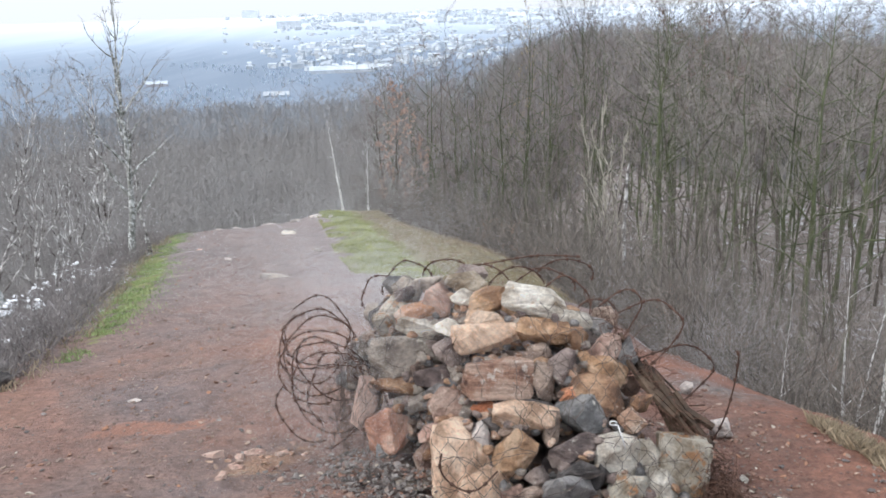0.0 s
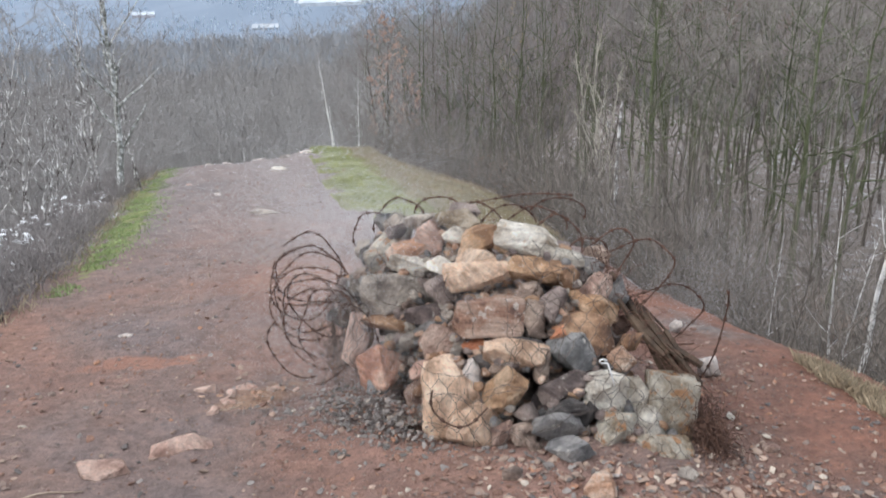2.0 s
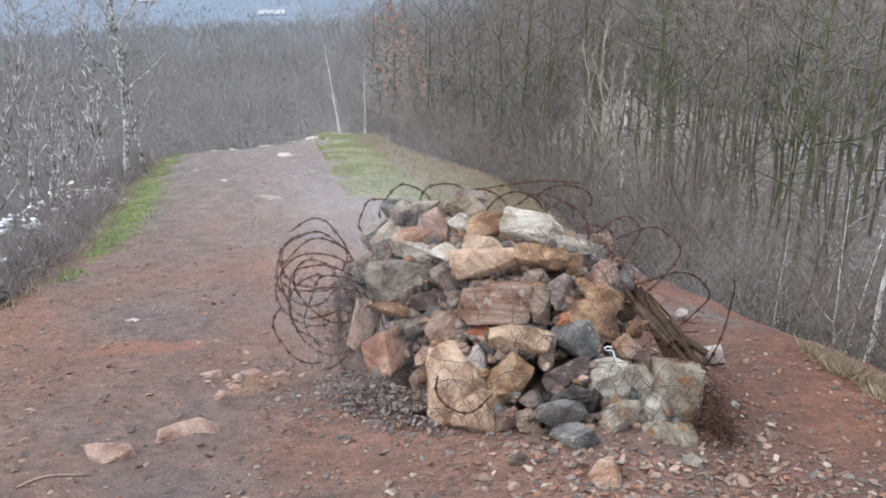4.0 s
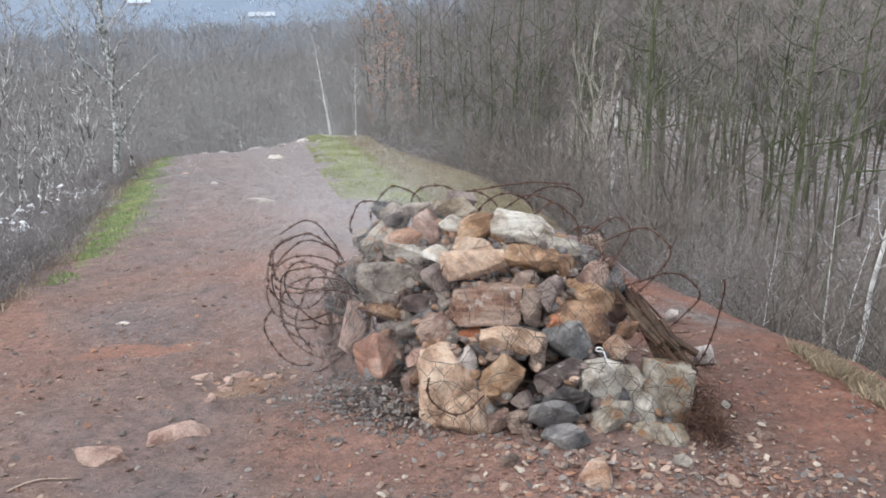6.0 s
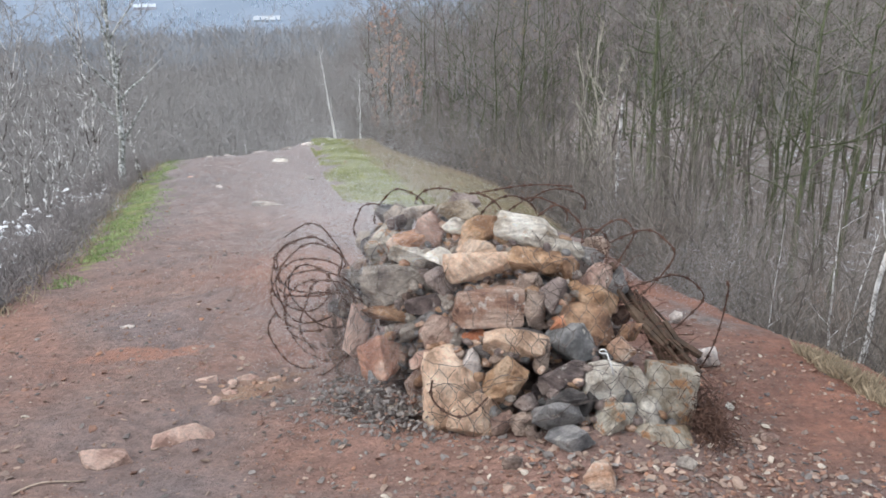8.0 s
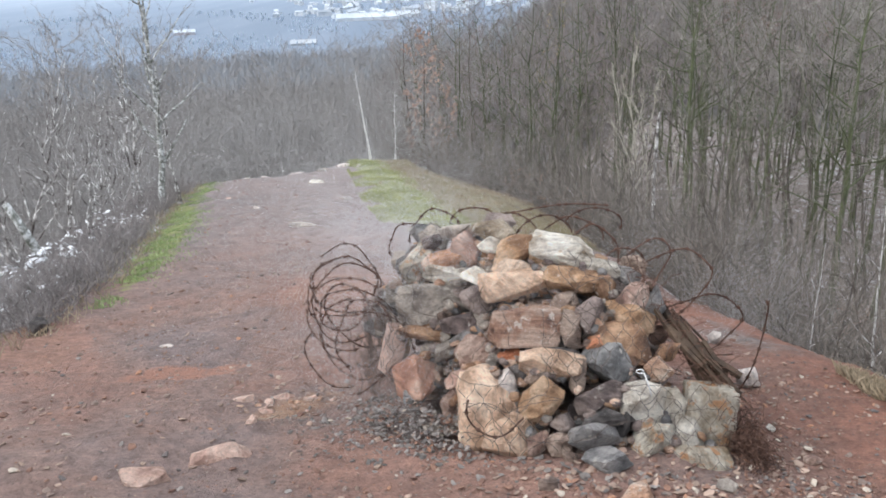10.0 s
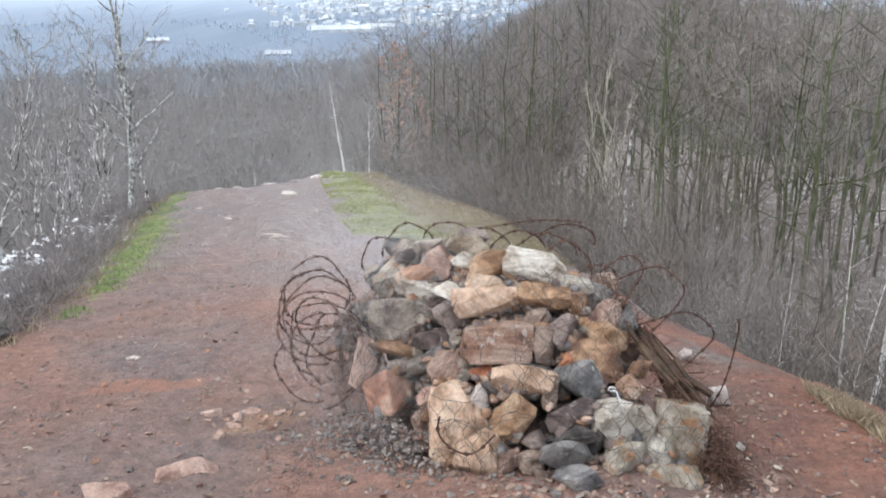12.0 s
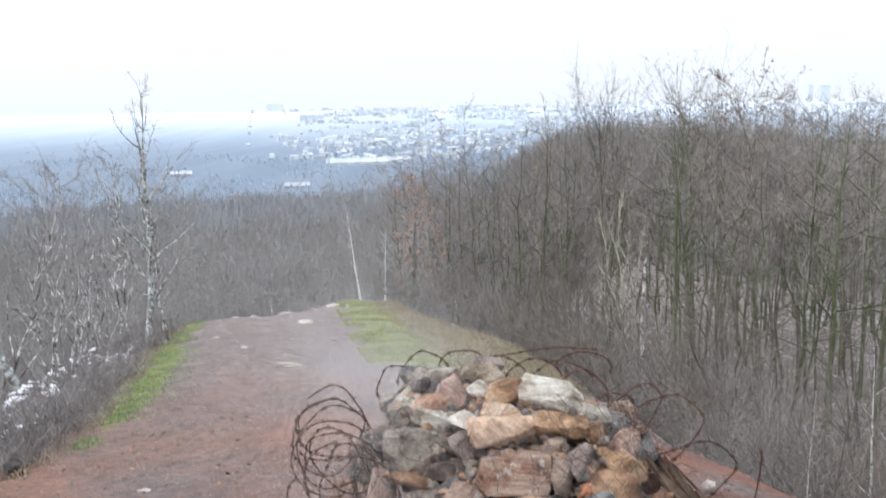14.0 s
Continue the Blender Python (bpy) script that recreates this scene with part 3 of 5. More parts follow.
# ---- trees ----
def tree_meshes(seed, tall, girth, bark, twig, lowest=0.4, spread=0.25, limbs=15, subs=6, sprays=5, lean=0.05, crook=0.02, fine=0.006, rise=0.9, curl=0.25, stems=1, leaves=0, leaf=None, thick=1.0, fan=0.16):
    """Trunk and crown of a bare tree: crooked stems, curving limbs, side branches, twigs and twiglets; leaves, if any, sit on the twigs."""
    rng = random.Random(seed)
    trunk, crown = Soup(), Soup()

    def about(k):
        return Vector((rng.gauss(0, k), rng.gauss(0, k), rng.gauss(0, k)))

    def sliver(q0, q1, w):
        b = len(crown.v)
        side = (q1 - q0).cross(about(1)).normalized() * w
        crown.v += [q0 - side, q0 + side, q1]
        crown.f.append((b, b + 1, b + 2))

    def bent(q0, q1, q2, w):
        b = len(crown.v)
        side = (q2 - q0).cross(about(1)).normalized() * w
        crown.v += [q0 - side, q0 + side, q1 + side * 0.6, q1 - side * 0.6, q2]
        crown.f.extend(((b, b + 1, b + 2, b + 3), (b + 3, b + 2, b + 4)))

    def foliage(q0, q1):
        for _ in range(leaves):
            c = q0.lerp(q1, rng.random())
            t = (about(1) + Vector((0, 0, -0.5))).normalized() * rng.uniform(0.035, 0.075)
            u = t.cross(about(1)).normalized() * 0.02
            b = len(leaf.v)
            leaf.v += [c, c + t * 0.5 + u, c + t, c + t * 0.5 - u]
            leaf.f += [(b, b + 1, b + 2), (b, b + 2, b + 3)]

    def limb(p, d, reach, r):
        pts, way = [p], d
        for _ in range(4):
            way = (way + about(0.17) + Vector((0, 0, curl * rng.uniform(0.3, 1.2)))).normalized()
            pts.append(pts[-1] + way * reach * 0.25)
        trunk.tube(pts, [r + (fine * 0.5 - r) * k / 4 for k in range(5)], 3, False)
        for _ in range(subs):
            s = rng.uniform(0.12, 1.0) ** 0.8 * 3.999
            k = int(s)
            q0 = pts[k].lerp(pts[k + 1], s - k)
            e = ((pts[k + 1] - pts[k]).normalized() + about(0.5) + Vector((0, 0, 0.15))).normalized()
            ln = reach * rng.uniform(0.2, 0.5)
            q1 = q0 + e * ln * 0.5
            q2 = q1 + (e + about(0.3) + Vector((0, 0, 0.15))).normalized() * ln * 0.5
            bent(q0, q1, q2, fine * 1.2)
            for _ in range(sprays):
                u = rng.uniform(0.1, 1.0)
                g0 = q0.lerp(q1, u * 2) if u < 0.5 else q1.lerp(q2, u * 2 - 1)
                e2 = (e + about(0.6)).normalized()
                g1 = g0 + e2 * ln * rng.uniform(0.2, 0.55)
                sliver(g0, g1, fine * 0.75)
                g2 = g0.lerp(g1, rng.uniform(0.2, 0.8))
                sliver(g2, g2 + (e2 + about(0.6)).normalized() * ln * rng.uniform(0.12, 0.35), fine * 0.5)
                if leaves:
                    foliage(g0, g1)

    n = 10
    for stem in range(stems):
        k0 = 0 if stem == 0 else rng.uniform(0.0, 0.06)
        out = Vector((rng.uniform(-lean, lean), rng.uniform(-lean, lean), 0))
        if stem:
            out += Vector((math.cos(2.4 * stem), math.sin(2.4 * stem), 0)) * fan
        top = tall * (1 if stem == 0 else rng.uniform(0.72, 0.95))
        g = girth * (1 if stem == 0 else rng.uniform(0.55, 0.8))
        axis, drift = [], Vector((0, 0, 0))
        for i in range(n + 1):
            drift += Vector((rng.gauss(0, crook), rng.gauss(0, crook), 0)) * tall * 0.4
            f = k0 + (1 - k0) * i / n
            axis.append(out * top * f + drift * (i > 0) + Vector((0, 0, top * f)))
        axis[0].z = -0.5
        trunk.tube(axis, [g * (1.35 if i == 0 else 1.0) * (1 - 0.94 * (i / n) ** 0.85) for i in range(n + 1)], 6)
        count = limbs if stem == 0 else limbs * 2 // 3
        for i in range(count):
            h = lowest + (0.99 - lowest) * (i + rng.random()) / count
            k = min(int(h * n), n - 1)
            a = 2.4 * i + rng.uniform(-0.7, 0.7)
            d = Vector((math.cos(a), math.sin(a), rise * rng.uniform(0.4, 1.5))).normalized()
            limb(axis[k].lerp(axis[k + 1], h * n - k), d, spread * tall * (1.14 - h) ** 0.55 * rng.uniform(0.5, 1.2), (g * 0.42 * (1.05 - h) + fine) * thick)
    return trunk.mesh("trunk", bark, True), crown.mesh("crown", twig)


def make_tree(name, label, meshes, group="", category="tree"):
    ob = tagged(new(name), label, category, group)
    part("trunk", meshes[0], ob)
    part("crown", meshes[1], ob)
    return ob


def place_tree(ob, x, y, scale, turn, tilt=(0, 0)):
    """A copy of the model ob, standing on the ground."""
    m = Matrix.Translation((x, y, ground_z(x, y) - 0.05)) @ Euler((tilt[0], tilt[1], turn)).to_matrix().to_4x4()
    ob.scale = (scale, scale, scale)
    return copy_thing(ob, m)


def discard(models):
    for ob in models:
        for o in (*ob.children_recursive, ob):
            bpy.data.objects.remove(o)


def spots_in(seed, count, near, far, turn_low, turn_high, gap, keep=lambda x, y: True):
    """Random places in a sector round the origin, a gap apart; the turn is in degrees, clockwise from the path's direction."""
    rng, out = random.Random(seed), []
    for _ in range(count * 30):
        if len(out) == count:
            break
        d = math.sqrt(rng.uniform(near ** 2, far ** 2))
        a = radians(rng.uniform(turn_low, turn_high))
        x, y = d * math.sin(a), d * math.cos(a)
        if keep(x, y) and all((x - p) ** 2 + (y - q) ** 2 > gap * gap for p, q in out):
            out.append((x, y))
    return out


def off_path(x, y):
    return x > right_edge(y) + 6 or x < left_edge(y) - 2.5 or y > 27


def canopy(x, y):
    """The height over the sea of the wood's upper surface, which rises to one side and sinks with the slope."""
    d, a = math.hypot(x, y), math.degrees(math.atan2(x, y))
    slope = np.interp(a, [-40, -28, -17, -12, -4.5, -2, 3, 6, 9, 12, 17, 22, 30, 40],
                      [-2.4, -2.7, -4.6, -5.4, -3.9, -2.0, -1.6, -1.3, -0.9, -0.5, 0.0, -0.1, -0.3, -0.5])
    return 1.65 + d * math.tan(radians(float(slope)))


def woodland(models, tall, spots, seed, least, most):
    """Trees as high as the canopy lets them be at each spot."""
    rng = random.Random(seed)
    for i, (x, y) in enumerate(spots):
        h = min(most, (canopy(x, y) - ground_z(x, y)) * rng.choice((rng.uniform(0.93, 1.05), rng.uniform(0.8, 1.0), rng.uniform(0.55, 0.9))))
        if h < least:
            continue
        place_tree(models[i % len(models)], x, y, h / tall, rng.uniform(0, 6.28), (rng.gauss(0, 0.035), rng.gauss(0, 0.035)))
    discard(models)


def tree_to(ob, tall, turn, d, top, spin=0.0, tilt=(0, 0)):
    """A copy of the model at a turn and distance, its top at an angle over the horizon, in degrees."""
    x, y = d * math.sin(radians(turn)), d * math.cos(radians(turn))
    place_tree(ob, x, y, (1.65 + d * math.tan(radians(top)) - ground_z(x, y)) / tall, spin, tilt)


MOSSY = "tall slender bare tree with green mossy trunk in the woods"
oaks = [make_tree("forest_tree", MOSSY, tree_meshes(10 + i, 12, 0.065 + 0.012 * i, BARK, TWIG, 0.38 + 0.05 * (i % 3), 0.34, 19, 7, 7, 0.06, 0.014, 0.006, 0.6, 0.1), "trees of the woods") for i in range(4)]
oaks += [make_tree("forest_tree", "bare tree with dark brown bark and purplish twigs in the woods", tree_meshes(20 + i, 12, 0.07 + 0.02 * i, BARK_BROWN, TWIG_PURPLE, 0.34 + 0.06 * i, 0.38, 19, 7, 7, 0.12, 0.024, 0.006, 0.55, 0.1), "trees of the woods") for i in range(3)]
oaks += [make_tree("forest_tree", "forked mossy bare tree with several stems in the woods", tree_meshes(27, 12, 0.085, BARK, TWIG_PURPLE, 0.38, 0.3, 15, 7, 6, 0.05, 0.016, 0.006, 0.7, 0.12, 2), "trees of the woods")]
woodland(oaks, 12, spots_in(3, 150, 20, 85, -5, 32, 1.5, lambda x, y: off_path(x, y) and (x > 0.22 * y or y < 34) and (x < 0.3 * y or x * x + y * y > 700)), 5, 4.5, 16)

# trees that stand out at the wood's edge and over its roof
vase = make_tree("forest_tree", "high bare tree with a fan of upright branches", tree_meshes(200, 11, 0.13, BARK, TWIG_FAN, 0.6, 0.62, 26, 8, 5, 0.02, 0.008, 0.006, 2.1, 0.16, thick=0.7), "trees of the woods")
tree_to(vase, 13.6, 8.9, 44, 2.6, 0.5)
tree_to(vase, 13.6, 13.5, 46, 3.1, 2.6)
tree_to(vase, 13.6, 16.2, 52, 1.5, 4.4)
discard([vase])
dark_leaf = Soup()
holm = make_tree("leafy_tree", "crooked tree with dark brown leaf clumps over the wood", tree_meshes(210, 12, 0.13, BARK_BROWN, TWIG_PURPLE, 0.5, 0.4, 12, 7, 4, 0.05, 0.03, 0.008, 0.7, 0.15, 2, 5, dark_leaf, 1.3, fan=0.2))
part("foliage", dark_leaf.mesh("foliage", DARK_LEAF), holm, "dark brown withered leaves")
tree_to(holm, 12, 18.6, 40, 0.95, 1.0)
discard([holm])
pale_leaf = Soup()
maple = make_tree("leafy_tree", "slender bare tree with a few yellow leaves", tree_meshes(214, 12, 0.09, BARK, TWIG, 0.45, 0.22, 13, 6, 4, 0.03, 0.014, 0.006, 1.2, 0.3, 1, 1, pale_leaf))
part("foliage", pale_leaf.mesh("foliage", YELLOW_LEAF), maple, "a few yellow withered leaves")
tree_to(maple, 12, 4.9, 38, -0.3, 1.0)
discard([maple])
stout = [make_tree("forest_tree", MOSSY, tree_meshes(220 + i, 11, (0.12, 0.07, 0.08)[i], BARK, TWIG, 0.4, 0.36, 19, 7, 6, 0.03, (0.012, 0.03, 0.02)[i], 0.006, 0.6, 0.1, (1, 1, 2)[i]), "trees of the woods") for i in range(3)]
for model, turn, d, top, spin, tilt in ((0, 13.4, 24, -0.6, 1.0, (0, 0)), (1, 17.2, 22, -1.5, 0.4, (0, 0.2)), (2, 3.5, 26, -1.6, 1.2, (0, 0)), (1, 4.9, 27, -1.2, 3.0, (0, 0.02)), (0, 22.9, 23, -0.4, 2.0, (0, 0)),
                                        (2, 20.3, 27, -0.6, 5.0, (0, 0.05)), (1, 11.6, 27, -0.8, 4.2, (0, -0.04)), (0, 25.4, 26, -0.5, 0.3, (0, 0.03))):
    tree_to(stout[model], 11, turn, d, top, spin, tilt)
discard(stout)

slope_trees = [make_tree("slope_tree", "bare brown tree with low branches deep in the woods", tree_meshes(30 + i, 11, 0.07, BARK, TWIG_PURPLE, 0.2, 0.36, 22, 6, 6, 0.08, 0.02, 0.008, 0.6, 0.1), "trees deep in the woods") for i in range(3)]
woodland(slope_trees, 11, spots_in(6, 60, 34, 88, -4, 13, 2.2, lambda x, y: x < 0.22 * y and y > 34), 6, 4.5, 15)

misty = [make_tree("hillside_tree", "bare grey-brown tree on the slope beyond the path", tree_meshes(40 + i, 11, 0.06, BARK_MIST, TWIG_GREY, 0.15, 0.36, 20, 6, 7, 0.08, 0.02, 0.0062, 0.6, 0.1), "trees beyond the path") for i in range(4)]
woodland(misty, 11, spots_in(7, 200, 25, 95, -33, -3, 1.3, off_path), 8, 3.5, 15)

# birches along the bank
birches = [make_tree("birch", "bare white-barked birch with frosted twigs", tree_meshes(60 + i, 5, 0.036, BIRCH, TWIG_WHITE, 0.2, 0.34, 13, 5, 3, 0.2, 0.05, 0.004, 1.3, 0.25, 1 + i % 2, thick=1.5), "birches beside the path", "birch") for i in range(5)]
brng = random.Random(12)
for i, (bx, by) in enumerate(spots_in(11, 24, 9.5, 24, -44, -21.5, 0.7, lambda x, y: x < left_edge(y) - 1.3)):
    bh = min(6.0, (canopy(bx, by) - ground_z(bx, by)) * brng.uniform(0.7, 1.15))
    place_tree(birches[i % 5], bx, by, bh / 5, brng.uniform(0, 6.28), (brng.gauss(0, 0.16), brng.gauss(0, 0.16)))
for bx, by, bh in ((-6.1, 14.6, 3.4), (-7.6, 15.0, 3.6), (-4.98, 13.9, 2.6), (-5.75, 14.0, 3.4)):
    place_tree(birches[(int(bh * 10)) % 5], bx, by, bh / 5, bx, (0.02, -0.04))
frosted_tree = make_tree("frosted_tree", "tall bare tree with frosted mottled trunk beside the path", tree_meshes(113, 4.9, 0.075, FROSTED, TWIG_WHITE, 0.18, 0.4, 17, 6, 3, 0.02, 0.012, 0.005, 1.5, 0.3, 1, thick=1.5))
place_tree(frosted_tree, -5.22, 13.6, 0.85, 0.4, (0.0, 0.09))
discard([frosted_tree])
leaning = Soup()
leaning.tube([Vector((-5.93, 11.05, -2.6)), Vector((-6.0, 11.02, -2.1)), Vector((-6.14, 10.98, -1.7)), Vector((-6.3, 10.9, -1.25))], [0.075, 0.065, 0.06, 0.045], 8)
tagged(new("dead_trunk", leaning.mesh("dead_trunk", FROSTED, True)), "leaning dead trunk with pale bark on the bank", "dead tree")
crest_birch = make_tree("birch", "slender white birch leaning beyond the path's crest", tree_meshes(140, 2.7, 0.04, BIRCH_WHITE, TWIG_WHITE, 0.3, 0.22, 9, 4, 3, 0.02, 0.006, 0.004, 1.0), "birches beside the path", "birch")
place_tree(crest_birch, -2.98, 23.4, 1.0, 0.3, (0.0, -0.13))
place_tree(crest_birch, -2.4, 24.2, 0.9, 2.2, (0.0, -0.05))
place_tree(crest_birch, -6.4, 27.0, 1.25, 4.0, (0.0, -0.05))
discard([crest_birch])
# single birches at the wood's edge
place_tree(birches[2], -8.0, 36.0, 1.0, 4.0, (0.0, -0.05))
discard(birches)
rim_birches = [make_tree("birch", "slender white birch at the rim of the slope", tree_meshes(150 + i, 3.6, 0.03, BIRCH_WHITE, TWIG_WHITE, 0.3, 0.2, 8, 4, 3, 0.03, 0.012, 0.004, 1.4, 0.25, thick=0.8), "birches below the path", "birch") for i in range(2)]
for i, (bx, by, bh, lean) in enumerate(((3.22, 6.1, 3.5, 0.06), (3.24, 6.65, 2.1, -0.03), (2.92, 7.2, 1.5, 0.0), (3.9, 8.0, 2.4, 0.16))):
    place_tree(rim_birches[i % 2], bx, by, bh / 3.6, 0.0, (0.0, lean))
discard(rim_birches)

# slender saplings on the falling slope
saplings = [make_tree("sapling", "slender bare pale-stemmed sapling on the slope", tree_meshes(80 + i, 3, 0.016, STEM, STEM, 0.2, 0.34, 11, 5, 3, 0.2, 0.05, 0.004, 1.4, 0.3, 1 + i % 3), "saplings below the path", "sapling") for i in range(5)]
srng = random.Random(21)
for i, (bx, by) in enumerate(spots_in(22, 80, 8, 22, 2, 34, 0.5, lambda x, y: x > right_edge(y) + 1.6)):
    place_tree(saplings[i % 5], bx, by, srng.uniform(0.5, 1.25), srng.uniform(0, 6.28), (srng.gauss(0, 0.12), srng.gauss(0, 0.12)))
for bx, by, bh, lx, ly in ((1.9, 7.6, 0.62, 0.1, -0.3), (2.5, 8.1, 0.7, 0.0, -0.2), (3.0, 8.6, 0.8, 0.0, 0.25), (3.4, 8.0, 0.6, 0.0, -0.35), (2.3, 9.3, 0.9, 0.0, 0.2), (4.2, 9.5, 0.9, 0.0, -0.2)):
    place_tree(saplings[int(by * 10) % 5], bx, by, bh, bx * 5, (lx, ly))
discard(saplings)

# a fan of pale stems at the wood's edge, and a snapped white birch among them
shrubs = [make_tree("pale_shrub", "slender pale upright shrub stem at the wood's edge", tree_meshes(130 + i, 4.2, 0.034, PALE_BARK, PALE_BARK, 0.3, 0.22, 13, 5, 4, 0.12, 0.025, 0.0055, 2.0, 0.35, thick=1.3), "pale shrub stems", "shrub") for i in range(3)]
for i, (bx, by, bh, ly) in enumerate(((2.95, 15.2, 0.95, -0.02), (3.05, 15.5, 1.1, 0.1), (3.2, 15.3, 1.05, 0.16), (2.85, 15.6, 0.8, -0.18), (3.4, 15.9, 0.9, 0.24), (2.3, 15.8, 0.7, -0.3))):
    place_tree(shrubs[i % 3], bx, by, bh, 1.7 * i, (0.0, ly))
discard(shrubs)
snapped = Soup()
snapped.tube([Vector((0, 0, -0.3)), Vector((0.02, 0, 1.1)), Vector((0.0, 0.02, 2.2)), Vector((0.03, 0, 3.2)), Vector((0.05, 0.01, 3.34))], [0.032, 0.03, 0.028, 0.024, 0.01], 8)
broken_birch = new("birch_stump", snapped.mesh("birch_stump", BIRCH, True))
broken_birch.matrix_basis = Matrix.Translation((3.0, 14.75, 1.65 - 14.9 * math.tan(radians(9.9)) - 3.34))
tagged(broken_birch, "snapped white birch stem among pale shrubs", "birch")


def leafy_tree():
    """A young beech that keeps its dry leaves."""
    dead = Soup()
    ob = make_tree("young_beech", "young beech holding withered orange-brown leaves", tree_meshes(95, 3.6, 0.035, BARK_BROWN, TWIG, 0.06, 0.3, 22, 5, 3, 0.03, 0.012, 0.006, 0.8, 0.2, 1, 5, dead), "", "beech")
    part("foliage", dead.mesh("foliage", DRY_LEAF), ob, "withered orange-brown leaves")
    for bx, by, sc in ((-1.52, 24.0, 1.05), (6.3, 24.0, 0.7), (3.2, 21.0, 0.6), (-1.0, 26.0, 0.8)):
        place_tree(ob, bx, by, sc, bx)
    discard([ob])


leafy_tree()

# ---- cairn ----
cairn = tagged(new("stone_cairn"), "heap of rough mixed stones ringed with rusty barbed wire", "cairn")
CAIRN_TREE = []
stone_seed = [0]


def lay_bedding(me, seed):
    """Turns the stone's own axes, so that its bedding runs another way than its neighbours'."""
    rng = random.Random(seed * 7)
    turn = Euler([rng.uniform(-1.2, 1.2) for _ in range(3)]).to_matrix().to_4x4()
    me.transform(turn.inverted())
    return turn


def stone(x, y, z, w, d, h, roll, kind, taper=0.0, corners=17):
    """One stone of the heap; taper widens its foot."""
    stone_seed[0] += 1
    me = rock_mesh("stone", (w, d, h), stone_seed[0], STONES[kind], corners)
    for v in me.vertices:
        v.co.x *= 1 - taper * v.co.z / h
    m = Matrix.Translation((x, y, z)) @ Euler((radians(-18), 0, 0)).to_matrix().to_4x4() @ Euler((0, radians(roll), 0)).to_matrix().to_4x4()
    m = m @ lay_bedding(me, stone_seed[0])
    ob = part("stone", me, cairn, m=m)
    CAIRN_TREE.append((m, me))
    return ob


stone(0.062, 4.164, 0.338, 0.231, 0.148, 0.141, 14, "olive", 0, 16)
stone(0.060, 4.110, 0.277, 0.158, 0.101, 0.096, 0, "chalk", 0, 14)
stone(0.179, 4.073, 0.275, 0.246, 0.151, 0.138, -20, "ochre", 0, 30)
stone(0.167, 3.997, 0.202, 0.234, 0.110, 0.077, 6, "cream", 0, 16)
stone(-0.077, 4.151, 0.242, 0.162, 0.150, 0.205, 10, "rose")
stone(-0.128, 4.243, 0.320, 0.173, 0.088, 0.067, -12, "grey", 0, 14)
stone(-0.250, 4.276, 0.252, 0.119, 0.083, 0.086, -30, "mauve", 0, 14)
stone(-0.176, 4.170, 0.185, 0.271, 0.142, 0.111, -14, "peach", 0, 18)
stone(-0.163, 4.113, 0.120, 0.275, 0.156, 0.132, 8, "chalk", 0.3, 16)
stone(-0.013, 4.030, 0.147, 0.174, 0.105, 0.094, 14, "chalk", 0, 16)
stone(-0.320, 4.259, 0.131, 0.163, 0.165, 0.249, 38, "lichen", 0, 15)
stone(-0.252, 4.102, -0.019, 0.378, 0.235, 0.218, -6, "grey", 0, 22)
stone(-0.016, 3.951, 0.048, 0.178, 0.148, 0.181, -10, "mauve", 0, 16)
stone(0.167, 3.955, 0.130, 0.372, 0.201, 0.161, -4, "cream", 0, 18)
stone(0.429, 3.931, 0.154, 0.326, 0.181, 0.149, 6, "ochre")
stone(-0.297, 4.022, -0.142, 0.286, 0.135, 0.096, 4, "rust", 0, 16)
stone(-0.083, 3.899, -0.056, 0.252, 0.136, 0.109, -8, "mauve", 0, 15)
stone(0.199, 3.801, -0.028, 0.355, 0.220, 0.202, -4, "redblock", 0, 8)
stone(0.414, 3.735, -0.019, 0.119, 0.126, 0.197, 4, "brown", 0, 14)
stone(-0.466, 4.124, -0.293, 0.131, 0.161, 0.294, 10, "rose", 0, 18)
stone(-0.314, 3.913, -0.350, 0.298, 0.222, 0.247, -18, "red", 0, 16)
stone(-0.337, 3.868, -0.412, 0.130, 0.095, 0.104, 0, "blue", 0, 16)
stone(-0.043, 3.795, -0.157, 0.212, 0.159, 0.177, -38, "pink", 0, 14)
stone(-0.099, 3.864, -0.118, 0.136, 0.084, 0.078, -20, "slate", 0, 13)
stone(-0.174, 3.874, -0.179, 0.134, 0.087, 0.085, -25, "grey", 0, 14)
stone(0.130, 3.702, -0.139, 0.120, 0.077, 0.074, -12, "orange", 0, 13)
stone(0.324, 3.625, -0.163, 0.329, 0.205, 0.190, 6, "cream", 0, 20)
stone(0.097, 3.611, -0.257, 0.132, 0.128, 0.183, -16, "pale", 0, 18)
stone(0.257, 3.517, -0.288, 0.181, 0.173, 0.246, 32, "ochre", 0, 15)
stone(0.116, 3.508, -0.362, 0.107, 0.083, 0.095, 0, "chalk", 0, 14)
stone(0.029, 3.600, -0.390, 0.323, 0.327, 0.492, -14, "cream", 0.5, 60)
stone(0.122, 3.461, -0.431, 0.241, 0.199, 0.245, 22, "cream", 0, 40)
stone(0.232, 3.389, -0.425, 0.102, 0.098, 0.139, 14, "pink", 0, 18)
stone(-0.197, 3.652, -0.493, 0.197, 0.090, 0.062, -6, "grey", 0, 13)
stone(-0.091, 3.737, -0.262, 0.198, 0.106, 0.084, -14, "rose", 0, 15)
stone(0.572, 3.629, -0.135, 0.265, 0.185, 0.192, 12, "blue", 0, 14)
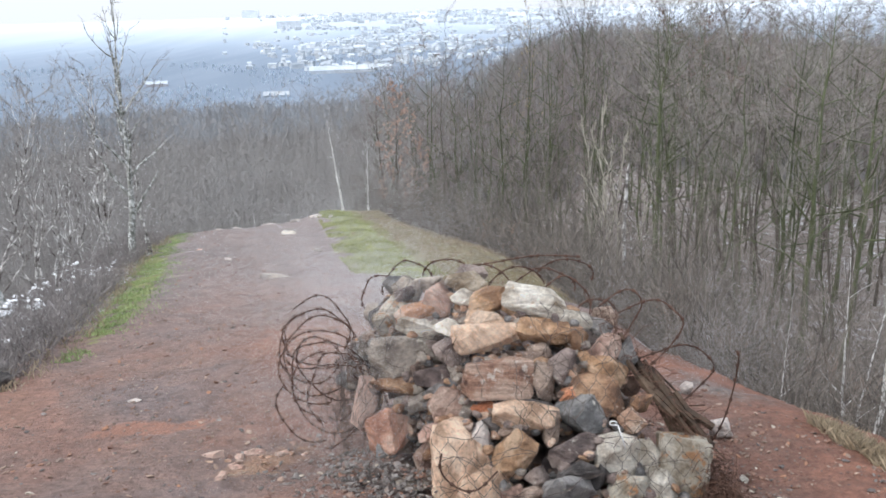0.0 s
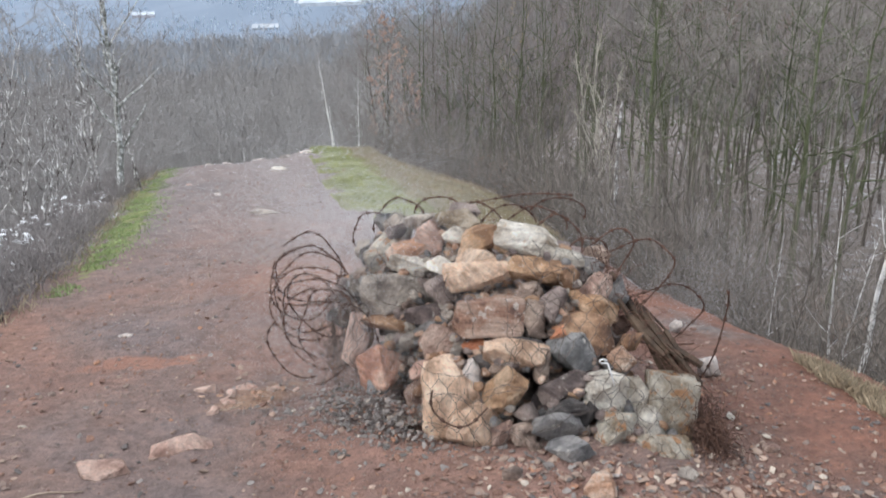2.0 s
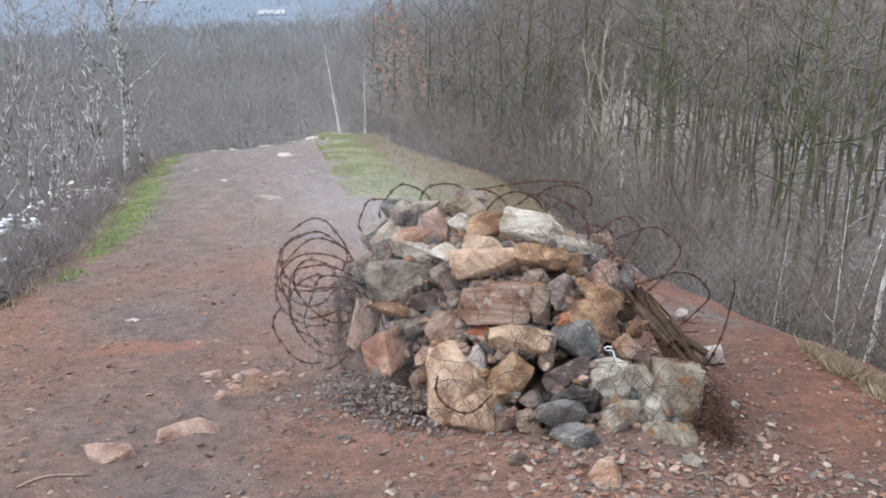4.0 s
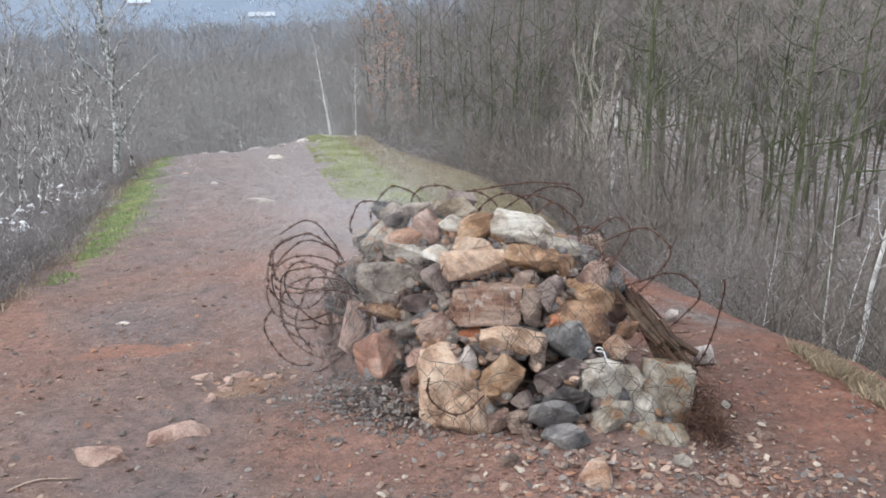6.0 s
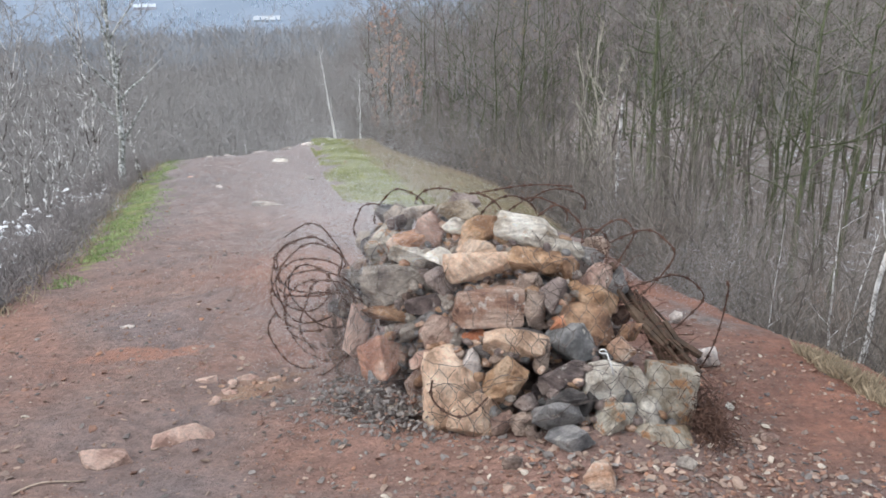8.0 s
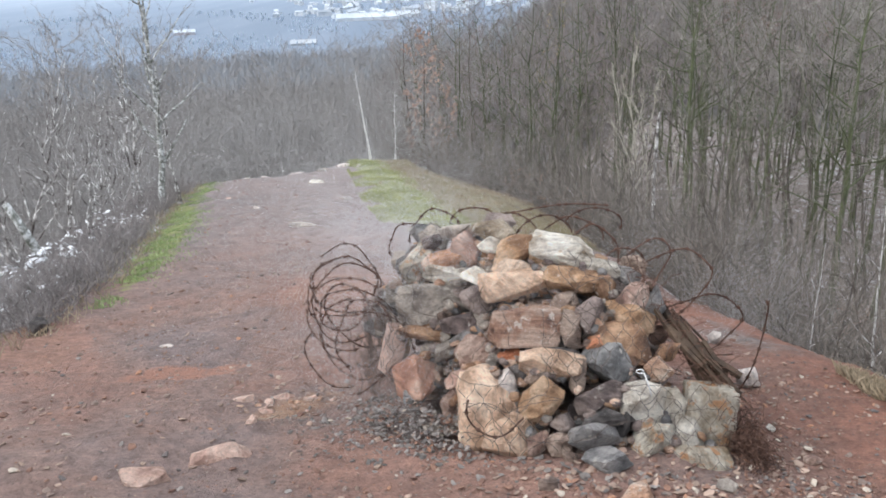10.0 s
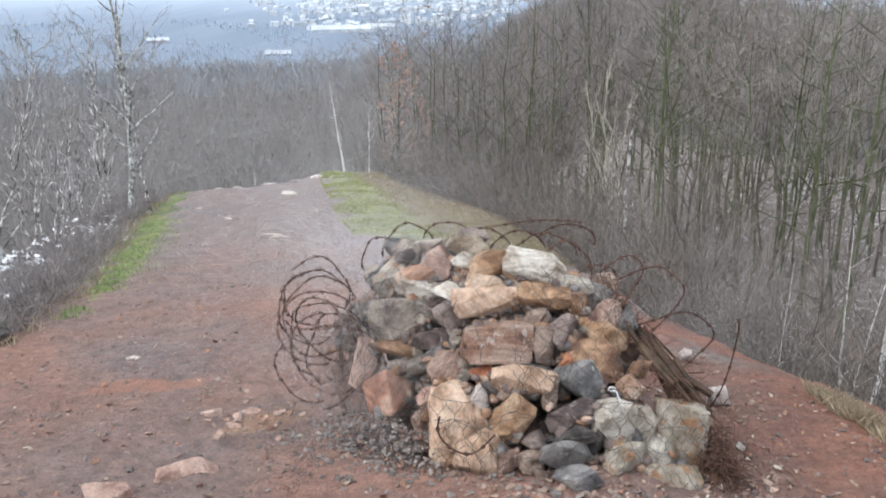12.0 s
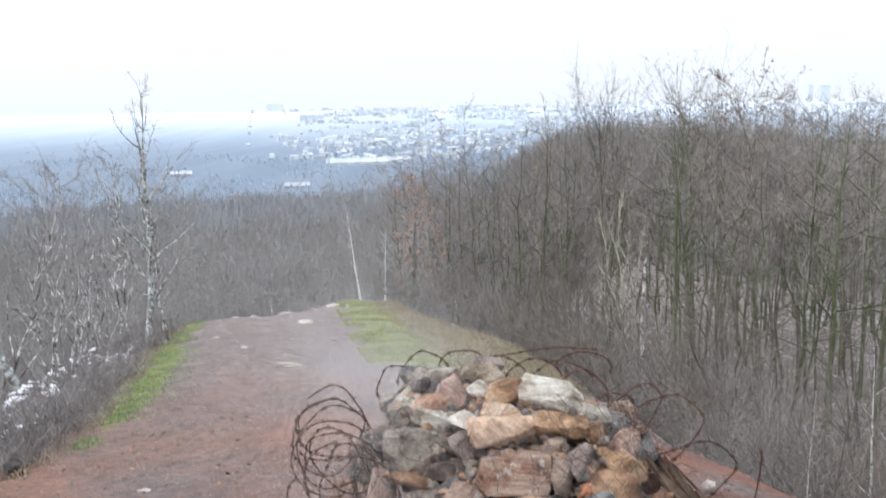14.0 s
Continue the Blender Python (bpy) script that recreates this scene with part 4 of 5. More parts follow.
stone(0.806, 3.617, -0.180, 0.144, 0.111, 0.127, 24, "tan", 0, 14)
stone(0.514, 3.785, 0.029, 0.146, 0.130, 0.172, -14, "mauve", 0, 14)
stone(0.692, 3.814, 0.016, 0.262, 0.173, 0.170, 24, "ochre", 0, 14)
stone(0.671, 3.711, -0.075, 0.294, 0.189, 0.181, 20, "rust", 0, 15)
stone(0.537, 3.678, -0.072, 0.130, 0.089, 0.092, -24, "orange", 0, 14)
stone(0.717, 3.870, 0.065, 0.143, 0.142, 0.209, 34, "pink", 0, 22)
stone(0.518, 3.502, -0.245, 0.245, 0.144, 0.125, -14, "mauve", 0, 14)
stone(0.505, 3.360, -0.388, 0.284, 0.183, 0.175, 3, "slate", 0, 12)
stone(0.526, 3.418, -0.317, 0.220, 0.122, 0.100, -4, "dark", 0, 12)
stone(0.715, 3.489, -0.282, 0.223, 0.183, 0.223, 10, "chalk", 0.1, 30)
stone(0.851, 3.503, -0.289, 0.121, 0.121, 0.179, -30, "white", 0, 28)
stone(0.894, 3.399, -0.389, 0.146, 0.138, 0.193, -34, "white", 0, 28)
stone(0.756, 3.350, -0.406, 0.218, 0.171, 0.199, 8, "lichen", 0, 20)
stone(1.002, 3.504, -0.374, 0.235, 0.236, 0.354, 7, "lichen", -0.12, 8)
stone(0.934, 3.297, -0.503, 0.276, 0.202, 0.220, 4, "lichen", 0, 18)
stone(0.388, 3.291, -0.462, 0.070, 0.080, 0.134, -20, "brown", 0, 13)
stone(0.405, 4.052, 0.268, 0.344, 0.196, 0.166, 18, "chalk", 0, 34)
stone(0.595, 3.979, 0.196, 0.189, 0.109, 0.093, 20, "white", 0, 26)
stone(0.589, 3.898, 0.122, 0.123, 0.102, 0.125, 10, "rust", 0, 14)
stone(0.304, 4.021, 0.252, 0.138, 0.114, 0.140, 0, "ochre", 0, 20)
stone(0.712, 3.969, 0.155, 0.130, 0.089, 0.090, 30, "slate", 0, 14)
stone(0.816, 3.871, 0.032, 0.105, 0.121, 0.208, 40, "slate", 0, 14)
stone(0.385, 3.832, 0.070, 0.158, 0.108, 0.110, -10, "brown", 0, 14)
stone(0.342, 3.655, -0.107, 0.225, 0.098, 0.064, 4, "dark", 0, 13)
stone(0.435, 3.571, -0.175, 0.076, 0.089, 0.155, 8, "brown", 0, 14)
stone(0.172, 3.629, -0.191, 0.122, 0.091, 0.100, 10, "dark", 0, 14)
stone(0.056, 3.729, -0.153, 0.074, 0.074, 0.110, 20, "grey", 0, 14)
stone(0.625, 3.402, -0.332, 0.102, 0.090, 0.117, 6, "dark", 0, 14)
stone(0.638, 3.259, -0.461, 0.098, 0.079, 0.094, 0, "brown", 0, 14)
stone(0.355, 3.427, -0.336, 0.118, 0.084, 0.089, 14, "mauve", 0, 14)
stone(0.337, 3.364, -0.409, 0.128, 0.096, 0.106, -10, "brown", 0, 14)
stone(0.862, 3.702, -0.124, 0.102, 0.096, 0.133, 30, "rust", 0, 14)
stone(-0.076, 3.601, -0.414, 0.089, 0.073, 0.088, 0, "grey", 0, 14)
stone(-0.241, 4.462, 0.220, 0.170, 0.133, 0.126, 25, "grey", 0, 14)
stone(-0.337, 4.442, 0.078, 0.151, 0.118, 0.111, 5, "mauve", 0, 14)
stone(-0.347, 4.484, 0.120, 0.128, 0.100, 0.095, -4, "slate", 0, 14)
stone(-0.366, 4.440, 0.030, 0.158, 0.124, 0.117, -8, "brown", 0, 14)
stone(-0.407, 4.497, 0.053, 0.140, 0.110, 0.103, -13, "dark", 0, 14)
stone(-0.356, 4.399, -0.009, 0.120, 0.094, 0.089, 10, "grey", 0, 14)
stone(-0.353, 4.411, 0.008, 0.140, 0.110, 0.103, -32, "mauve", 0, 14)
stone(-0.402, 4.379, -0.107, 0.170, 0.133, 0.125, 27, "slate", 0, 14)
stone(-0.446, 4.456, -0.072, 0.146, 0.114, 0.108, -18, "brown", 0, 14)
stone(-0.464, 4.428, -0.150, 0.135, 0.106, 0.100, -29, "dark", 0, 14)
stone(-0.468, 4.457, -0.114, 0.170, 0.133, 0.126, -15, "grey", 0, 14)
stone(-0.523, 4.494, -0.159, 0.166, 0.130, 0.123, 15, "mauve", 0, 14)
stone(-0.482, 4.459, -0.137, 0.150, 0.118, 0.111, 31, "slate", 0, 14)
stone(-0.525, 4.427, -0.268, 0.178, 0.139, 0.132, 18, "brown", 0, 14)
stone(-0.534, 4.461, -0.233, 0.133, 0.104, 0.098, -21, "dark", 0, 14)
stone(-0.537, 4.427, -0.298, 0.141, 0.110, 0.104, 13, "grey", 0, 14)
stone(-0.607, 4.531, -0.290, 0.166, 0.130, 0.123, 30, "mauve", 0, 14)
stone(-0.577, 4.475, -0.311, 0.174, 0.136, 0.129, -22, "slate", 0, 14)

# the heap's second layer, seen in the clefts
fill_rng = random.Random(91)
for m, me in list(CAIRN_TREE):
    at, wide = m.translation, max(me.vertices[0].co.length * 1.7, 0.12)
    stone(at.x + fill_rng.gauss(0, 0.04), at.y + 0.1 + 0.35 * wide, at.z - 0.05 + fill_rng.gauss(0, 0.03), wide * 1.1, wide * 0.9, wide, fill_rng.uniform(-30, 30),
          fill_rng.choice(("brown", "mauve", "grey", "dark", "slate", "pink", "rust")), 0, 13)


back_rng = random.Random(90)
for ring, count in ((1.0, 13), (0.75, 11), (0.5, 8), (0.25, 5)):
    for i in range(count):
        a = radians(8 + 164 * (i + back_rng.uniform(0.2, 0.8)) / count)
        stone(0.3 + 0.62 * ring * math.cos(a), 4.3 + 0.46 * ring * math.sin(a), -0.64 + (1 - ring ** 1.5) * 0.8, back_rng.uniform(0.15, 0.24), back_rng.uniform(0.14, 0.2), back_rng.uniform(0.12, 0.19),
              back_rng.uniform(-25, 25), back_rng.choice(("brown", "grey", "mauve", "pink", "slate", "tan", "rust")))


def cairn_core():
    """The rubble under the outer stones."""
    rng = random.Random(77)
    s = Soup()
    for _ in range(1100):
        u, v = rng.uniform(-1, 1), rng.uniform(-1, 1)
        k = 1 - (u * u + v * v)
        if k < 0:
            continue
        x, y = 0.36 + u * 0.66, 4.32 + v * 0.62 - 0.2 * u
        top = -0.66 + 0.7 * min(1, k * 1.4)
        z = rng.uniform(top - 0.2, top)
        s.lump((x, y, z), [rng.uniform(0.03, 0.085) for _ in range(3)], rng)
    tagged(part("rubble_core", s.mesh("rubble_core", STONES["mauve"]), cairn, "dark broken shale between the stones"), kind="stuff")


cairn_core()


def loose_rock(name, label, x, y, w, d, h, kind, seed, sink=0.35, turn=0, group=""):
    me = rock_mesh(name, (w, d, h), seed, STONES[kind])
    ob = new(name, me)
    ob.matrix_basis = Matrix.Translation((x, y, ground_z(x, y) + h * (0.5 - sink))) @ Euler((0.08, 0.05, turn)).to_matrix().to_4x4() @ lay_bedding(me, seed)
    return tagged(ob, label, "stone", group)


loose_rock("half_buried_stone", "pinkish stone half buried in the path", -1.24, 3.47, 0.29, 0.22, 0.14, "rose", 301, 0.64)
loose_rock("half_buried_stone", "flat pinkish stone half buried in the path", -1.5, 3.22, 0.25, 0.17, 0.11, "rose", 302, 0.66)
loose_rock("slate_plate", "blue-grey slate plate lying against the cairn's foot", 0.52, 3.2, 0.22, 0.15, 0.1, "slate", 317, 0.25)
loose_rock("loose_stone", "pointed orange stone lying before the cairn", 0.62, 2.93, 0.17, 0.14, 0.125, "peach", 318, 0.25, 0.9)
loose_rock("pale_slab", "long pale slab lying on the far path", -3.35, 17.05, 0.4, 0.24, 0.12, "white", 304, 0.45, 0.5)
loose_rock("grey_slab", "flat grey slab in the path", -2.3, 10.7, 0.4, 0.2, 0.06, "grey", 305, 0.5)
loose_rock("loose_stone", "pale grey stone lying beside the cairn", 1.43, 4.28, 0.13, 0.11, 0.14, "pale", 306, 0.2)
loose_rock("loose_stone", "small pale stone on the red earth", 1.5, 5.2, 0.09, 0.07, 0.1, "pale", 307, 0.2)
loose_rock("flat_stone", "thin flat pale stone on the path", -2.13, 5.24, 0.1, 0.05, 0.02, "pale", 308, 0.2)
loose_rock("loose_stone", "small white stone on the red earth", 1.37, 3.7, 0.055, 0.04, 0.04, "white", 309, 0.2, 0.6)
loose_rock("loose_stone", "small pinkish stone on the red earth", 1.46, 3.4, 0.08, 0.06, 0.05, "pink", 310, 0.3)
loose_rock("loose_stone", "small brown stone before the cairn", 0.26, 3.08, 0.09, 0.07, 0.06, "brown", 311, 0.25)
loose_rock("loose_stone", "broken brown stone on the path", -1.32, 4.2, 0.12, 0.1, 0.05, "rose", 342, 0.5)
loose_rock("loose_stone", "broken brown stone on the path", -1.12, 4.3, 0.13, 0.07, 0.05, "rose", 343, 0.5, 0.4)
loose_rock("loose_stone", "pale broken stone on the path", -1.18, 3.83, 0.06, 0.05, 0.04, "rose", 314, 0.3)
loose_rock("flat_stone", "flat grey stone before the cairn", 0.98, 3.05, 0.1, 0.08, 0.04, "grey", 315, 0.3)
loose_rock("dark_boulder", "dark boulder at the brushy verge", -3.38, 5.95, 0.16, 0.14, 0.18, "dark", 316, 0.3)


for i, (x, y, w, kind) in enumerate(((-4.7, 18.6, 0.3, "pale"), (-4.2, 19.3, 0.36, "pale"), (-3.7, 19.9, 0.3, "grey"), (-3.3, 20.4, 0.4, "pale"), (-5.0, 17.9, 0.28, "grey"), (-2.9, 20.3, 0.26, "pale"), (-4.4, 14.5, 0.2, "rose"), (-3.4, 12.6, 0.18, "pale"), (-2.2, 13.6, 0.22, "grey"))):
    loose_rock("path_stone", "pale stone embedded in the far path", x, y, w, w * 0.5, w * 0.3, kind, 330 + i, 0.4, 0.3 * i, "stones embedded in the path")


chip_rng = random.Random(88)
for i in range(22):
    t = chip_rng.random()
    x, y = -1.32 + 0.42 * t + chip_rng.gauss(0, 0.05), 4.0 + 0.3 * t + chip_rng.gauss(0, 0.1)
    w = chip_rng.uniform(0.03, 0.085)
    loose_rock("broken_chip", "small broken pinkish stone bedded in the path", x, y, w, w * chip_rng.uniform(0.5, 0.8), w * 0.4, chip_rng.choice(("rose", "pink", "tan", "rose")), 360 + i, 0.4, chip_rng.uniform(0, 3), "broken stones bedded in the path")


def ground_twig(name, label, x0, y0, x1, y1, thick, sag, mat):
    s = Soup()
    pts = []
    for k in range(7):
        t = k / 6
        x, y = x0 + (x1 - x0) * t + sag * math.sin(math.pi * t), y0 + (y1 - y0) * t
        pts.append(Vector((x, y, ground_z(x, y) + thick)))
    s.tube(pts, [thick * (1 - 0.5 * k / 6) for k in range(7)], 5)
    tagged(new(name, s.mesh(name, mat, True)), label, "twig")


ground_twig("fallen_twig", "thin pale twig lying on the path", -1.2, 3.85, -1.08, 4.02, 0.005, 0.01, STICK_PALE)
ground_twig("bare_root", "thin pale bent root lying on the path", -1.72, 2.86, -1.5, 3.02, 0.006, -0.03, STICK_PALE)


# ---- gravel and chips ----
def gravel(name, label, mat, count, seed, place, low, high, flat=0.55):
    rng, s = random.Random(seed), Soup()
    for _ in range(count):
        x, y = place(rng)
        if (x - 0.35) ** 2 / 0.5 + (y - 4.1) ** 2 / 0.45 < 1:
            continue
        k = low + (high - low) * rng.random() ** 2.6
        s.lump((x, y, ground_z(x, y) + k * 0.12 + 0.002), (k, k * rng.uniform(0.5, 0.9), k * flat * rng.uniform(0.5, 1.0)), rng)
    tagged(new(name, s.mesh(name, mat)), label, "gravel", kind="stuff")


def on_path(rng):
    y = 2.2 + 15 * rng.random() ** 1.8
    return rng.uniform(float(left_edge(y)) + 0.1, float(right_edge(y))), y


def before_cairn(rng):
    return rng.gauss(0.75, 0.5), rng.gauss(2.95, 0.22)


def beside_cairn(rng):
    return min(2.1, 1.05 + abs(rng.gauss(0, 0.5))), rng.uniform(2.6, 4.6)


def left_foot(rng):
    t = rng.random()
    return rng.gauss(-0.72 + 0.66 * t, 0.21), rng.gauss(4.08 - 0.62 * t, 0.19)


def crumbs(name, label, mat, count, seed, low, high):
    rng, s = random.Random(seed), Soup()
    for _ in range(count):
        y = 2.2 + 6.5 * rng.random() ** 1.5
        x = rng.uniform(max(-2.6 - 0.15 * y, float(left_edge(y))), float(right_edge(y)))
        if noise.noise(Vector((x * 1.7, y * 1.7, 2.5))) < -0.15:
            continue
        s.crumb((x, y, ground_z(x, y) + 0.002), low + (high - low) * rng.random() ** 2, rng)
    tagged(new(name, s.mesh(name, mat)), label, "gravel", kind="stuff")


crumbs("fine_gravel", "fine reddish grit on the path", GRIT, 16000, 15, 0.004, 0.011)
crumbs("fine_dark_gravel", "fine dark shale grit on the path", CHIP, 3500, 16, 0.004, 0.012)
crumbs("fine_pale_gravel", "fine pale grit on the path", GRIT_PALE, 5000, 17, 0.003, 0.009)
gravel("path_gravel", "reddish gravel scattered over the path", GRIT, 4600, 1, on_path, 0.005, 0.03, 0.4)
gravel("pale_path_gravel", "pale chips scattered over the path", GRIT_PALE, 1900, 2, on_path, 0.005, 0.026, 0.4)
gravel("dark_path_gravel", "dark shale flakes scattered over the path", CHIP, 1500, 8, on_path, 0.005, 0.024, 0.3)
gravel("fallen_gravel", "mixed gravel fallen before the cairn", GRIT, 1000, 3, before_cairn, 0.006, 0.028, 0.36)
gravel("pale_fallen_gravel", "pale pink chips fallen before the cairn", GRIT_PALE, 420, 4, before_cairn, 0.006, 0.034, 0.36)
gravel("grey_fallen_gravel", "grey chips fallen before the cairn", CHIP, 220, 9, before_cairn, 0.006, 0.032, 0.3)
gravel("side_gravel", "reddish gravel beside the cairn", GRIT, 1100, 5, beside_cairn, 0.004, 0.022, 0.42)
gravel("pale_side_gravel", "pale chips beside the cairn", GRIT_PALE, 330, 6, beside_cairn, 0.004, 0.02, 0.42)
def scree(name, label, mat, count, seed, low, high):
    """A little slope of chips banked against the heap."""
    rng, s = random.Random(seed), Soup()
    for _ in range(count):
        u, v = rng.random(), rng.random() ** 1.5
        x, y = -0.6 + 0.46 * u + rng.gauss(0, 0.04), 4.02 - 0.42 * u - 0.3 * v
        k = low + (high - low) * rng.random() ** 2
        s.lump((x, y, ground_z(x, y) + 0.13 * (1 - v) ** 1.3 + rng.uniform(-0.02, 0.01)), (k, k * rng.uniform(0.5, 0.9), k * rng.uniform(0.18, 0.4)), rng)
    tagged(new(name, s.mesh(name, mat)), label, "gravel", kind="stuff")


scree("slate_scree", "grey slate chips banked against the cairn's foot", CHIP, 420, 18, 0.006, 0.026)
scree("brown_scree", "brown broken stones banked against the cairn's foot", GRIT, 220, 19, 0.006, 0.022)
gravel("slate_chips", "dark grey slate chips at the cairn's foot", CHIP, 1100, 7, left_foot, 0.004, 0.026, 0.28)


# ---- grass, straw and brush ----
def sward(name, label, mat, count, seed, place, tall, wide, category="grass"):
    rng, s = random.Random(seed), Soup()
    for _ in range(count):
        x, y = place(rng)
        k = rng.uniform(0.5, 1.2)
        s.blade((x, y, ground_z(x, y)), tall * k, wide, tall * 0.7, rng)
    tagged(new(name, s.mesh(name, mat)), label, category, kind="stuff")


def tufted(x, y, scale=2.2, over=0.0):
    return noise.noise(Vector((x * scale, y * scale, 3.3))) > over


def left_verge(rng):
    while True:
        y = rng.uniform(6.6, 17.5)
        x = float(left_edge(y)) - rng.gauss(0.55, 0.36) * float(verge_width(y))
        if tufted(x, y, 1.6, -0.33):
            return x, y


def right_verge(rng):
    while True:
        y = rng.uniform(9.6, 21.5)
        x = rng.uniform(float(green_inner(y)) - 0.2, float(green_outer(y)) + 0.2)
        if tufted(x, y, 1.3, -0.08):
            return x, y


def right_straw(rng):
    if rng.random() < 0.4:
        y = rng.uniform(2.0, 4.6)
        return float(right_edge(y)) + abs(rng.gauss(0.1, 0.1)), y
    y = rng.uniform(9.5, 21)
    return rng.uniform(max(float(green_outer(y)), float(right_edge(y)) - 1.3), float(right_edge(y)) + 0.7), y


def left_straw(rng):
    y = rng.uniform(5, 17)
    return float(left_edge(y)) - float(verge_width(y)) - rng.uniform(-0.1, 0.35), y


sward("verge_grass", "short bright green grass along the verge", GRASS, 7500, 31, left_verge, 0.03, 0.009)
sward("bank_grass", "short mossy yellow-green grass beside the path", MOSS, 13000, 32, right_verge, 0.045, 0.013)
sward("straw_grass", "dry straw-coloured grass on the rim", STRAW, 11000, 33, right_straw, 0.075, 0.005)
sward("dry_grass", "dry brown grass between verge and brush", STRAW, 1500, 34, left_straw, 0.08, 0.009)


def thicket(name, label, mat, count, seed, place, low, high, thick, category="brush", forks=4):
    rng, s = random.Random(seed), Soup()
    for _ in range(count):
        x, y = place(rng)
        p = Vector((x, y, ground_z(x, y) - 0.03))
        ln = rng.uniform(low, high)
        d = Vector((rng.gauss(0, 0.5), rng.gauss(0, 0.5), 1)).normalized()
        a = p + d * ln * 0.5
        b = a + (d + Vector((rng.gauss(0, 0.4), rng.gauss(0, 0.4), 0))).normalized() * ln * 0.5
        s.tube([p, a, b], [thick, thick * 0.7, thick * 0.3], 3, False)
        for _ in range(forks):
            q = p.lerp(a, rng.uniform(0.3, 1)) if rng.random() < 0.4 else a.lerp(b, rng.random())
            e = (d + Vector((rng.gauss(0, 0.8), rng.gauss(0, 0.8), rng.uniform(-0.2, 0.6)))).normalized() * ln * rng.uniform(0.15, 0.45)
            b0 = len(s.v)
            side = e.cross(Vector((rng.gauss(0, 1), rng.gauss(0, 1), rng.gauss(0, 1)))).normalized() * thick * 0.7
            s.v += [q - side, q + side, q + e]
            s.f.append((b0, b0 + 1, b0 + 2))
    return tagged(new(name, s.mesh(name, mat)), label, category, kind="stuff")


def left_bank(rng):
    while True:
        y = rng.uniform(4.6, 18)
        x = float(left_edge(y)) - float(verge_width(y)) - 0.12 - rng.expovariate(0.8)
        if tufted(x, y, 0.9, -0.25):
            return x, y


def right_slope(rng):
    y = rng.uniform(3, 26)
    return float(right_edge(y)) + 0.9 + rng.expovariate(0.16), y


def far_slope(rng):
    d, a = rng.uniform(17, 58), radians(rng.uniform(1, 33))
    return d * math.sin(a), d * math.cos(a)


def bracken_spot(rng):
    t, d = rng.choice(((6.2, 21.0), (5.2, 23.0), (7.6, 20.0), (8.6, 23.0), (16.0, 22.0), (15.2, 24.0), (11.5, 25.0), (13.5, 27.0), (18.0, 27.0), (26.0, 28.0)))
    return d * math.sin(radians(t)) + rng.gauss(0, 0.7), d * math.cos(radians(t)) + rng.gauss(0, 1.5)


def beyond_crest(rng):
    y = rng.uniform(23, 34)
    return rng.uniform(-14, 0), y


thicket("bank_brush", "dark leafless heathery brush on the bank", BRUSH, 5600, 41, left_bank, 0.12, 0.45, 0.004, forks=9)
thicket("slope_undergrowth", "tangled leafless pale undergrowth on the slope", UNDERGROWTH, 9000, 42, right_slope, 0.5, 2.2, 0.004, forks=9)
thicket("wood_undergrowth", "brown leafless undergrowth beneath the trees", UNDERGROWTH, 7000, 43, far_slope, 0.5, 2.8, 0.006, forks=8)
thicket("bracken", "withered russet bracken beneath the trees", BRACKEN, 3000, 45, bracken_spot, 0.5, 1.7, 0.012, "bracken", 12)
thicket("crest_brush", "grey-brown brush beyond the path's crest", TWIG_GREY, 1200, 44, beyond_crest, 0.6, 2.2, 0.007, forks=8)


def left_snow(rng):
    y = rng.uniform(5.5, 15)
    return float(left_edge(y)) - 0.9 - rng.expovariate(0.5), y


def snow_scraps(seed, count, place, size, lift=0.12):
    rng, s = random.Random(seed), Soup()
    for _ in range(count):
        x, y = place(rng)
        k = size * rng.uniform(0.4, 1.3)
        s.lump((x, y, ground_z(x, y) + rng.uniform(0.0, lift)), (k, k * 0.6, k * 0.22), rng)
    tagged(new("snow_patches", s.mesh("snow_patches", SNOW)), "scraps of melting snow on the brushy slope", "snow", kind="stuff")


def bank_snow(rng):
    x, y = rng.choice(((-5.3, 9.2), (-5.6, 10.2), (-6.1, 10.8), (-6.8, 14.0), (-5.0, 9.6), (-6.6, 12.4)))
    return rng.gauss(x, 0.28), rng.gauss(y, 0.4)


snow_scraps(51, 700, left_snow, 0.06)
snow_scraps(54, 100, bank_snow, 0.07, 0.3)
snow_scraps(52, 420, far_slope, 0.075)
snow_scraps(53, 90, right_slope, 0.06)


# ---- barbed wire, netting and sticks round the cairn ----
def barbed(parent, pts, thick=0.0041, gap=0.085, seed=0):
    """One strand along pts, with its barbs."""
    rng, s, b = random.Random(seed), Soup(), Soup()
    s.tube(pts, [thick] * len(pts), 5)
    run = gap * rng.random()
    for p, q in zip(pts, pts[1:]):
        step = (q - p).length
        run += step
        if run > gap:
            run -= gap
            d = (q - p).normalized()
            u = d.cross(Vector((rng.gauss(0, 1), rng.gauss(0, 1), rng.gauss(0, 1)))).normalized()
            w = d.cross(u)
            for v in (u + d * 0.3, -u - d * 0.3, w, -w):
                b.tube([p, p + v * 0.017], [0.0026, 0.0008], 3, False)
            b.tube([p - d * 0.009, p + d * 0.009], [thick * 1.9, thick * 1.9], 5)
    strand = part("strand", s.mesh("strand", RUST, True), parent)
    tagged(part("barbing", b.mesh("barbs", RUST), strand), kind="stuff")


